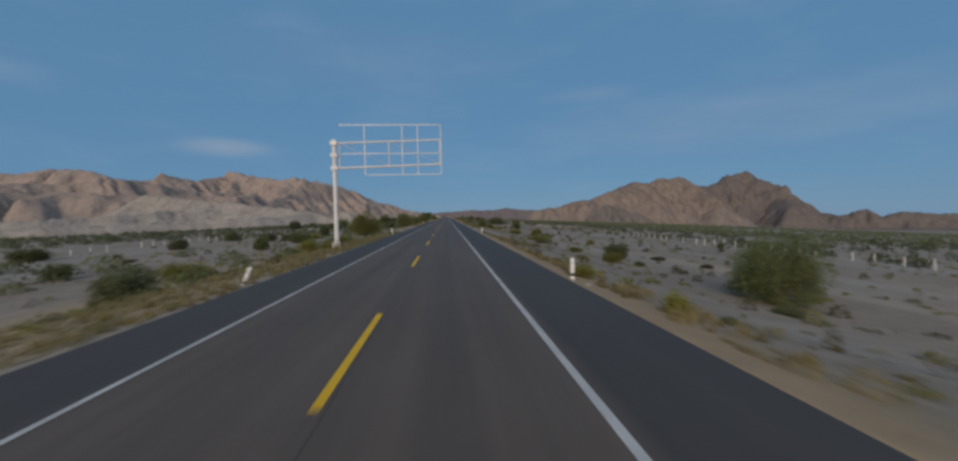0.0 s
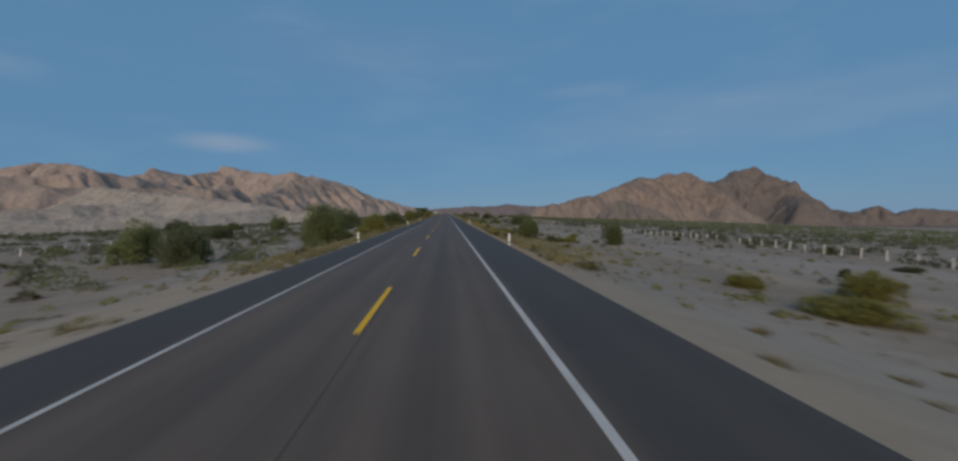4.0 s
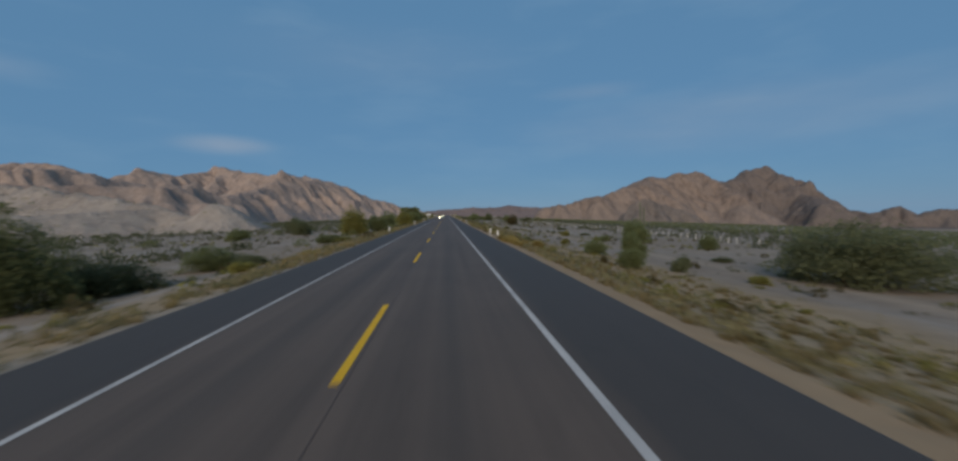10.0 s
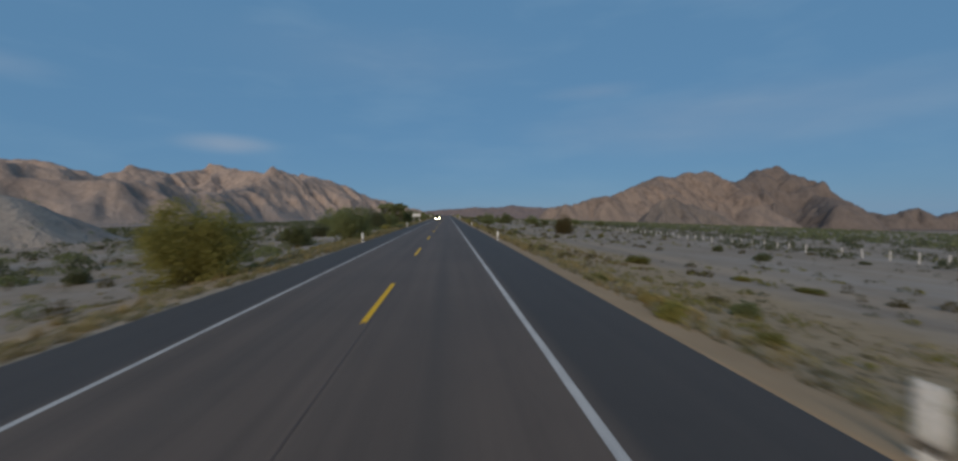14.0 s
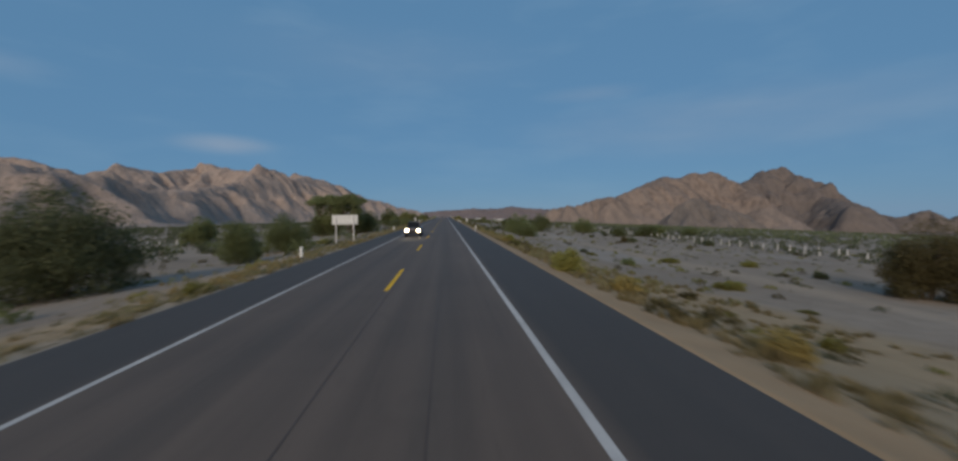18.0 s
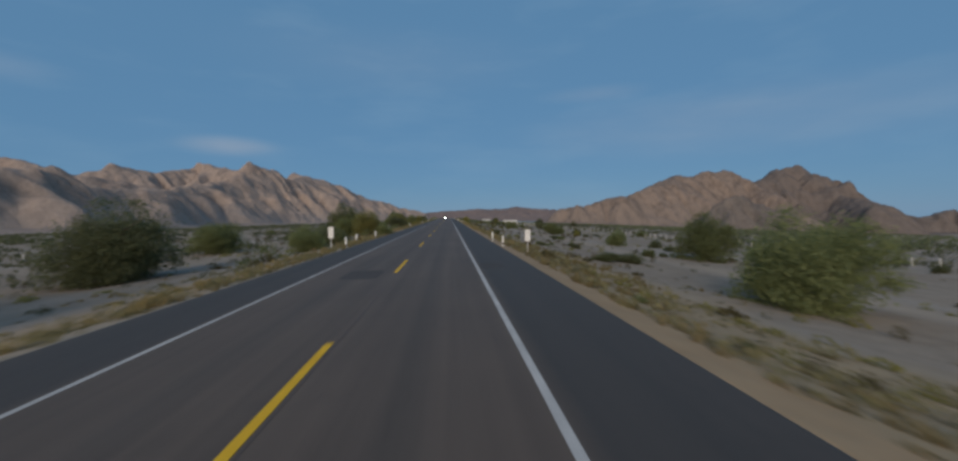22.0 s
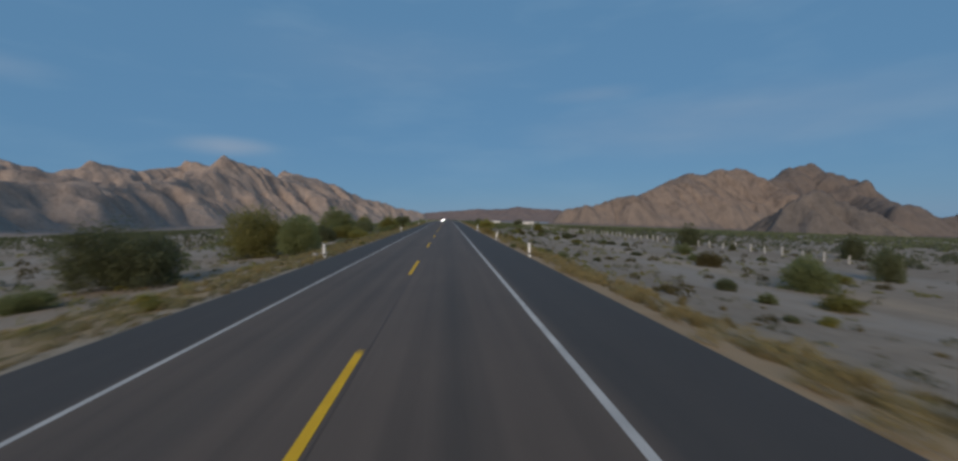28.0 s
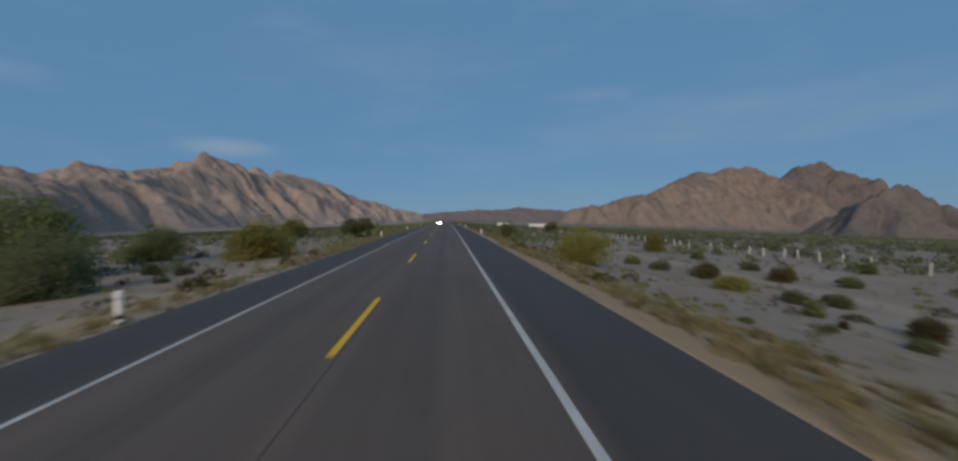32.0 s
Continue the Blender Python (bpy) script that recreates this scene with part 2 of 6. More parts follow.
def mat_sand():
    m, n, l, b = material("desert_sand", 0.95)
    big = noise_node(n, l, 0.05, 7, 0.6)
    c = ramp(n, l, big, [(0.32, (0.199, 0.142, 0.087)), (0.5, (0.298, 0.224, 0.142)), (0.68, (0.419, 0.332, 0.231))])
    mid = noise_node(n, l, 0.7, 7, 0.65)
    c = mix(n, l, 0.5, c, ramp(n, l, mid, [(0.35, (0.178, 0.128, 0.082)), (0.65, (0.377, 0.295, 0.206))]))
    grain = noise_node(n, l, 14, 5, 0.7)
    c = mix(n, l, 0.3, c, ramp(n, l, grain, [(0.3, (0.157, 0.114, 0.074)), (0.7, (0.524, 0.418, 0.297))]))
    # grey silt in long washes that run along the plain
    wash = noise_node(n, l, 0.09, 5, 0.6, stretch=(1, 0.22, 1))
    c = mix(n, l, fade(n, l, wash, 0.50, 0.62, 0.0, 0.5), c, mix(n, l, grain, (0.30, 0.262, 0.215), (0.47, 0.42, 0.36)))
    dull = n.new("ShaderNodeHueSaturation")
    dull.inputs["Saturation"].default_value, dull.inputs["Value"].default_value = 0.74, 0.87
    l.new(c, dull.inputs["Color"])
    c = dull.outputs["Color"]
    # the belt beside the road is of warmer, browner earth than the plain, thin straw lying on it
    geo, sep, ragged, side = (n.new("ShaderNode" + k) for k in ("NewGeometry", "SeparateXYZ", "Math", "Math"))
    l.new(geo.outputs["Position"], sep.inputs["Vector"])
    along = fade(n, l, sep.outputs["Y"], 0.0, 960.0, 0.0, 1.0)
    side.operation, side.inputs[1].default_value = "GREATER_THAN", 0.0
    l.new(sep.outputs["X"], side.inputs[0])
    reach = {k: ramp(n, l, along, [(y / 960, (w / 40,) * 3) for y, w in zip(BELT_Y, BELT[k])]) for k in (-1, 1)}
    width = mix(n, l, side.outputs[0], reach[-1], reach[1])
    ragged.operation, ragged.inputs[1].default_value = "MULTIPLY_ADD", 8.0
    l.new(noise_node(n, l, 0.16, 5), ragged.inputs[0])
    l.new(abs_x(n, l), ragged.inputs[2])
    edge = n.new("ShaderNodeMath")
    edge.operation, edge.inputs[1].default_value = "MULTIPLY_ADD", -40.0
    l.new(width, edge.inputs[0])
    l.new(ragged.outputs[0], edge.inputs[2])
    # real brown earth, its colour raised to include headlight glow on the verge
    c = mix(n, l, fade(n, l, edge.outputs[0], 2.5, 7.0, 0.85, 0.0), c, mix(n, l, mid, (0.225, 0.164, 0.092), (0.430, 0.325, 0.192)))
    # bare pinkish-ochre earth along the eastern edge of the asphalt
    bare_edge = n.new("ShaderNodeMath")
    bare_edge.operation, bare_edge.inputs[1].default_value = "MULTIPLY_ADD", 1.2
    l.new(noise_node(n, l, 0.4, 4), bare_edge.inputs[0])
    l.new(abs_x(n, l, 6.6), bare_edge.inputs[2])
    c = mix(n, l, fade(n, l, bare_edge.outputs[0], 1.5, 2.3, 0.85, 0.0), c, mix(n, l, mid, (0.275, 0.184, 0.104), (0.465, 0.328, 0.196)))
    # pale loose gravel along the western edge of the asphalt
    c = mix(n, l, fade(n, l, abs_x(n, l, -6.0), 0.25, 0.85, 0.6, 0.0), c, mix(n, l, grain, (0.20, 0.18, 0.15), (0.42, 0.38, 0.33)))
    # a lay-by of bare, pale, driven-over dirt
    bay = n.new("ShaderNodeMath")
    bay.operation = "MULTIPLY"
    l.new(fade(n, l, abs_x(n, l, 96.0, "Y"), 20.0, 32.0, 0.75, 0.0), bay.inputs[0])
    l.new(fade(n, l, ragged.outputs[0], 15.0, 21.0, 1.0, 0.0), bay.inputs[1])
    c = mix(n, l, bay.outputs[0], c, mix(n, l, mid, (0.26, 0.215, 0.165), (0.40, 0.34, 0.27)))
    # a bare wheel track runs along the plain beside the road
    bare = n.new("ShaderNodeMath")
    bare.operation, bare.inputs[1].default_value = "MULTIPLY_ADD", 8.0
    l.new(noise_node(n, l, 0.035, 3), bare.inputs[0])
    l.new(abs_x(n, l, 31.0), bare.inputs[2])
    c = mix(n, l, fade(n, l, bare.outputs[0], 4.0, 7.0, 0.55, 0.0), c, mix(n, l, grain, (0.314, 0.247, 0.173), (0.482, 0.390, 0.288)))
    l.new(c, b.inputs["Base Color"])
    bump(n, l, b, mid, 0.6, 0.12)
    return m


def mat_rock(name, low, mid_c, high, dark, scree=0.3, grey_from=None):
    m, n, l, b = material(name, 0.95)
    big = noise_node(n, l, 0.006, 8, 0.6)
    c = ramp(n, l, big, [(0.3, low), (0.5, mid_c), (0.7, high)])
    # dark blotches of desert varnish and streaks down the faces, deepened to imitate shaded gullies
    dark_blotch = noise_node(n, l, 0.011, 6, 0.62, stretch=(1, 1, 0.55))
    c = mix(n, l, fade(n, l, dark_blotch, 0.50, 0.64, 0.0, 0.55), c, dark)
    band = noise_node(n, l, 0.03, 8, 0.65, stretch=(1, 1, 0.22))
    c = mix(n, l, 0.55, c, ramp(n, l, band, [(0.38, dark), (0.49, mid_c), (0.60, high)]))
    fine = noise_node(n, l, 0.16, 7, 0.75)
    c = mix(n, l, 0.30, c, ramp(n, l, fine, [(0.38, tuple(v * 0.6 for v in dark)), (0.62, high)]))
    # greyer gravel fans on the lower slopes
    geo, sep, foot = n.new("ShaderNodeNewGeometry"), n.new("ShaderNodeSeparateXYZ"), n.new("ShaderNodeMath")
    l.new(geo.outputs["Position"], sep.inputs["Vector"])
    foot.operation, foot.inputs[1].default_value = "MULTIPLY_ADD", 90.0
    l.new(big, foot.inputs[0])
    l.new(sep.outputs["Z"], foot.inputs[2])
    grey = tuple(0.55 * v + 0.45 * sum(mid_c) / 3 for v in mid_c)
    c = mix(n, l, fade(n, l, foot.outputs[0], 40.0, 100.0, scree, 0.0), c, mix(n, l, fine, tuple(v * 0.75 for v in grey), tuple(v * 1.2 for v in grey)))
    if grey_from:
        # east of grey_from, with a ragged border, the colour turns darker and greyer
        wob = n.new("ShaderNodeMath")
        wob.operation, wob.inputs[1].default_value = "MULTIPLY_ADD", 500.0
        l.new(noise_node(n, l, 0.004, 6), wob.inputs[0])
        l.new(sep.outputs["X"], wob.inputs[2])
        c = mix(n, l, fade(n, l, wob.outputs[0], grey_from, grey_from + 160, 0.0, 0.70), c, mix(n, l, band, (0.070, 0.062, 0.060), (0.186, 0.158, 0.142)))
    l.new(c, b.inputs["Base Color"])
    k = n.new("ShaderNodeMath")
    k.operation, k.inputs[1].default_value = "MULTIPLY_ADD", 0.35
    l.new(fine, k.inputs[0])
    l.new(band, k.inputs[2])
    bump(n, l, b, k.outputs[0], 0.8, 10.0)
    return m


def mat_leaf(name, dark, light):
    m, n, l, b = material(name, 0.75)
    geo, info = n.new("ShaderNodeNewGeometry"), n.new("ShaderNodeObjectInfo")
    c = ramp(n, l, geo.outputs["Random Per Island"], [(0.0, tuple(0.75 * a + 0.25 * b for a, b in zip(dark, light))), (1.0, tuple(0.25 * a + 0.75 * b for a, b in zip(dark, light)))])
    hsv = n.new("ShaderNodeHueSaturation")
    mr = n.new("ShaderNodeMapRange")
    mr.inputs["To Min"].default_value, mr.inputs["To Max"].default_value = 0.75, 1.25
    l.new(info.outputs["Random"], mr.inputs["Value"])
    l.new(mr.outputs["Result"], hsv.inputs["Value"])
    l.new(c, hsv.inputs["Color"])
    l.new(hsv.outputs["Color"], b.inputs["Base Color"])
    # thin leaves let part of the light through
    thin, both = n.new("ShaderNodeBsdfTranslucent"), n.new("ShaderNodeMixShader")
    both.inputs["Fac"].default_value = 0.56
    l.new(hsv.outputs["Color"], thin.inputs["Color"])
    l.new(b.outputs["BSDF"], both.inputs[1])
    l.new(thin.outputs["BSDF"], both.inputs[2])
    l.new(both.outputs["Shader"], n["Material Output"].inputs["Surface"])
    return m


def mat_emit(name, colour, strength):
    m, n, l, b = material(name, 0.4)
    b.inputs["Base Color"].default_value = (*colour, 1)
    b.inputs["Emission Color"].default_value, b.inputs["Emission Strength"].default_value = (*colour, 1), strength
    return m


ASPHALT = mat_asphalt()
PATCH = mat_mottled("asphalt_patch", (0.118, 0.104, 0.094), (0.188, 0.166, 0.149), 1.2, 0.9, 50)
SEAL = mat_mottled("tar_stain", (0.074, 0.057, 0.048), (0.112, 0.086, 0.070), 2.0, 0.6, 40)
STAIN = mat_mottled("old_oil_stain", (0.064, 0.056, 0.051), (0.096, 0.084, 0.076), 1.2, 0.8, 40)
SAND = mat_sand()
WHITE_PAINT = mat_mottled("white_road_paint", (0.36, 0.36, 0.35), (0.62, 0.61, 0.58), 1.3, 0.8, 25, 0.15)
YELLOW_PAINT = mat_mottled("yellow_road_paint", (0.66, 0.36, 0.02), (0.88, 0.53, 0.035), 1.3, 0.8, 25, 0.15)
POST_WHITE = mat_mottled("whitewashed_concrete", (0.74, 0.73, 0.68), (0.90, 0.89, 0.85), 4, 0.8, 30, 0.15)
POST_BLACK = mat_mottled("black_band_paint", (0.015, 0.015, 0.015), (0.04, 0.04, 0.04), 6, 0.7, 30, 0.1)
FENCE_GREY = mat_mottled("weathered_fence_concrete", (0.46, 0.445, 0.415), (0.68, 0.66, 0.62), 3, 0.9, 20, 0.3)
GALV = mat_mottled("galvanised_steel", (0.42, 0.42, 0.42), (0.62, 0.62, 0.62), 1.5, 0.5, 30, 0.1, 0.3)
STEEL_WHITE = mat_mottled("white_painted_steel", (0.55, 0.54, 0.52), (0.74, 0.73, 0.71), 0.8, 0.55, 20, 0.1)
SIGN_BACK = mat_mottled("pale_sign_sheet", (0.50, 0.52, 0.50), (0.66, 0.67, 0.65), 0.8, 0.5, 14, 0.08)
CONCRETE = mat_mottled("footing_concrete", (0.28, 0.26, 0.24), (0.42, 0.40, 0.37), 2, 0.9, 20, 0.4)
ROCK_A = mat_rock("pale_pink_rock", (0.30, 0.226, 0.184), (0.385, 0.298, 0.242), (0.455, 0.360, 0.298), (0.185, 0.152, 0.136), 0.6)
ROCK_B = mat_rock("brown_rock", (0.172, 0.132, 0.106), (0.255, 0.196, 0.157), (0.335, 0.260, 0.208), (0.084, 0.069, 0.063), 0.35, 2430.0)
ROCK_E = mat_rock("hill_rock", (0.130, 0.112, 0.098), (0.190, 0.160, 0.138), (0.265, 0.222, 0.190), (0.085, 0.074, 0.068), 0.35)
ROCK_F = mat_rock("pale_rubble_rock", (0.328, 0.286, 0.240), (0.41, 0.358, 0.302), (0.49, 0.43, 0.366), (0.22, 0.188, 0.163), 0.3)
ROCK_C = mat_rock("far_rock", (0.16, 0.125, 0.12), (0.21, 0.165, 0.155), (0.26, 0.205, 0.19), (0.12, 0.10, 0.10))
LEAF = {
    "g": mat_leaf("green_leaf", (0.122, 0.142, 0.060), (0.282, 0.302, 0.130)),
    "y": mat_leaf("yellow_green_leaf", (0.190, 0.180, 0.050), (0.390, 0.360, 0.110)),
    "d": mat_leaf("dark_olive_leaf", (0.102, 0.116, 0.060), (0.232, 0.244, 0.122)),
    "b": mat_leaf("brown_olive_leaf", (0.085, 0.072, 0.032), (0.19, 0.155, 0.068)),
}
LEAF["o"] = mat_leaf("olive_brown_leaf", (0.176, 0.170, 0.058), (0.378, 0.352, 0.126))
LEAF["w"] = mat_leaf("golden_tuft", (0.29, 0.225, 0.080), (0.55, 0.44, 0.165))
DRY_GRASS = mat_leaf("dry_grass", (0.19, 0.148, 0.074), (0.37, 0.295, 0.158))
GOLD_GRASS = mat_leaf("golden_grass", (0.22, 0.170, 0.076), (0.43, 0.335, 0.155))
STRAW = mat_leaf("straw", (0.14, 0.120, 0.062), (0.29, 0.25, 0.14))
OLIVE_GRASS = mat_leaf("olive_grass", (0.165, 0.145, 0.066), (0.34, 0.295, 0.15))
FAR_SCRUB = mat_leaf("far_scrub_leaf", (0.085, 0.095, 0.054), (0.19, 0.195, 0.105))
GREY_SCRUB = mat_leaf("grey_green_scrub", (0.125, 0.125, 0.070), (0.25, 0.24, 0.145))
BARK = mat_mottled("bark", (0.07, 0.052, 0.036), (0.15, 0.115, 0.085), 5, 0.95, 40, 0.6)
CACTUS = mat_mottled("cactus_skin", (0.085, 0.098, 0.065), (0.15, 0.165, 0.115), 3, 0.8, 20, 0.4)
CAR_PAINT = mat_mottled("car_paint", (0.10, 0.10, 0.11), (0.14, 0.14, 0.15), 1, 0.3, 10, 0.02)
TYRE = mat_mottled("tyre_rubber", (0.012, 0.012, 0.012), (0.025, 0.025, 0.025), 5, 0.9, 40, 0.2)
GLASS_DARK, _n, _l, _b = material("car_glass", 0.08)
_b.inputs["Base Color"].default_value = (0.01, 0.012, 0.015, 1)
HEADLIGHT = mat_emit("lit_headlight", (1.0, 0.84, 0.52), 70)
HEADLIGHT_FAR = mat_emit("lit_headlight_distant", (1.0, 0.95, 0.88), 700)
WALL_WHITE = mat_mottled("whitewashed_wall", (0.60, 0.59, 0.56), (0.78, 0.77, 0.74), 0.4, 0.9, 4, 0.2)
ROOF_GREY = mat_mottled("sheet_roof", (0.25, 0.24, 0.23), (0.38, 0.37, 0.35), 0.5, 0.6, 6, 0.2)
DARK_OPENING = mat_mottled("dark_window_glass", (0.02, 0.022, 0.025), (0.05, 0.052, 0.055), 1, 0.2, 6, 0.02)


# ---- building helpers ----
def mesh_of(name, bm, mat, smooth=False):
    me = bpy.data.meshes.new(name)
    bm.to_mesh(me)
    bm.free()
    me.materials.append(mat)
    if smooth:
        me.shade_smooth()
    return me


def part(name, bm, mat, parent, label="", smooth=False):
    ob = new(name, mesh_of(name, bm, mat, smooth))
    ob.parent = parent
    return tagged(ob, label) if label else ob


def share(name, me, parent, m=Matrix()):
    ob = new(name, me)
    ob.parent, ob.matrix_basis = parent, m
    return ob


def box(x0, x1, y0, y1, z0, z1, bevel=0.0, bm=None):
    bm = bm or bmesh.new()
    r = bmesh.ops.create_cube(bm, size=1)
    for v in r["verts"]:
        v.co = Vector((x0 + (v.co.x + .5) * (x1 - x0), y0 + (v.co.y + .5) * (y1 - y0), z0 + (v.co.z + .5) * (z1 - z0)))
    if bevel:
        es = list({e for v in r["verts"] for e in v.link_edges})
        bmesh.ops.bevel(bm, geom=es, offset=bevel, segments=2, affect="EDGES")
    return bm


def tube(a, b, r0, r1=None, seg=10, bm=None):
    bm = bm or bmesh.new()
    a, b = Vector(a), Vector(b)
    d = b - a
    m = Matrix.Translation((a + b) / 2) @ d.to_track_quat("Z", "Y").to_matrix().to_4x4()
    bmesh.ops.create_cone(bm, cap_ends=True, segments=seg, radius1=r0, radius2=r0 if r1 is None else r1, depth=d.length, matrix=m)
    return bm


def lathe(profile, seg=16):
    bm = bmesh.new()
    rings = [[bm.verts.new((r * math.cos(2 * math.pi * k / seg), r * math.sin(2 * math.pi * k / seg), z)) for k in range(seg)] for r, z in profile]
    for lo, hi in zip(rings, rings[1:]):
        for k in range(seg):
            bm.faces.new((lo[k], lo[(k + 1) % seg], hi[(k + 1) % seg], hi[k]))
    bm.faces.new(rings[-1])
    bm.faces.new(rings[0][::-1])
    return bm


def array_mesh(name, verts, faces, mat, smooth=False):
    """A mesh from arrays that were computed; all faces have as many corners as faces has columns."""
    me = bpy.data.meshes.new(name)
    verts, faces = np.asarray(verts, np.float32), np.asarray(faces, np.int32)
    k = faces.shape[1]
    me.vertices.add(len(verts))
    me.vertices.foreach_set("co", verts.ravel())
    me.loops.add(faces.size)
    me.loops.foreach_set("vertex_index", faces.ravel())
    me.polygons.add(len(faces))
    me.polygons.foreach_set("loop_start", np.arange(0, faces.size, k, dtype=np.int32))
    me.polygons.foreach_set("use_smooth", np.full(len(faces), smooth))
    me.update(calc_edges=True)
    me.materials.append(mat)
    return me


def grid_faces(rows, cols):
    i = np.arange(rows * cols).reshape(rows, cols)
    return np.stack([i[:-1, :-1], i[:-1, 1:], i[1:, 1:], i[1:, :-1]], -1).reshape(-1, 4)


# ---- the lie of the land ----
def vnoise(x, y, seed=0):
    x, y = np.asarray(x, float), np.asarray(y, float)
    ix, iy = np.floor(x).astype(np.int64), np.floor(y).astype(np.int64)
    fx, fy = x - ix, y - iy
    fx, fy = fx * fx * (3 - 2 * fx), fy * fy * (3 - 2 * fy)

    def lattice(a, b):
        n = (a * 374761393 + b * 668265263 + seed * 1442695041) & 0xFFFFFFFF
        n = ((n ^ (n >> 13)) * 1274126177) & 0xFFFFFFFF
        return ((n ^ (n >> 16)) & 0xFFFF) / 65535.0

    top = lattice(ix, iy) * (1 - fx) + lattice(ix + 1, iy) * fx
    low = lattice(ix, iy + 1) * (1 - fx) + lattice(ix + 1, iy + 1) * fx
    return top * (1 - fy) + low * fy


def fbm(x, y, octaves=4, seed=0):
    total, amp, norm = 0.0, 1.0, 0.0
    for k in range(octaves):
        total = total + amp * (vnoise(x * 2 ** k, y * 2 ** k, seed + k) * 2 - 1)
        norm += amp
        amp *= 0.5
    return total / norm


RIGHT_X, RIGHT_Z = (0, 6.10, 6.22, 8.5, 12, 16, 22, 30, 41, 57, 700, 2600, 6000), (-0.3, -0.3, -0.05, -0.58, -1.6, -2.5, -3.3, -3.9, -4.6, -5.2, -36, -135, -200)
LEFT_X, LEFT_Z = (0, 5.50, 5.62, 8.0, 10, 12, 16, 25, 40, 300, 1200, 6000), (-0.3, -0.3, -0.05, -0.32, -0.62, -1.1, -1.9, -2.4, -2.8, -8, -20, -60)


def far_drop(y):
    """Beyond the last curve of the bank the whole plain, and the road with it, runs gently downhill."""
    return np.interp(y, (870, 930, 1200, 1500, 2500, 5000), (0.0, -0.4, -3.7, -7.5, -18.0, -40.0))


def ground_z(x, y):
    """Height of the desert floor: a low road bank, then a plain that falls gently to both sides."""
    x, y = np.asarray(x, float), np.asarray(y, float)
    a = np.abs(x)
    z = np.where(x > 0, np.interp(a, RIGHT_X, RIGHT_Z), np.interp(a, LEFT_X, LEFT_Z))
    k = np.clip((a - 6.4) / 6, 0, 1)
    z = z + k * 0.16 * fbm(x / 5, y / 7, 3, 3) + np.clip((a - 14) / 40, 0, 1) * 0.35 * fbm(x / 40, y / 40, 3, 8)
    return z + far_drop(y)


# ---- ground: one sheet from the road bank to the horizon ----
def spread(a, b, first, growth):
    out, step = [a], first
    while out[-1] < b:
        out.append(out[-1] + step)
        step *= growth
    return out


side = spread(6.22, 5200, 0.45, 1.045)
xs = np.array([-v for v in reversed(spread(5.62, 5200, 0.45, 1.045))] + [-5.5, 0, 6.1] + side)
ys = np.array([-v for v in reversed(spread(40, 900, 6, 1.3))] + list(np.arange(-38, 910, 2.2)) + spread(912, 4990, 2.5, 1.05))
gx, gy = np.meshgrid(xs, ys)
gz = ground_z(gx, gy)
ground = new("ground", array_mesh("ground", np.stack([gx, gy, gz], -1).reshape(-1, 3), grid_faces(*gx.shape), SAND, True))
tagged(ground, "pale dusty desert sand and gravel plain beside the road", "ground", kind="structure")


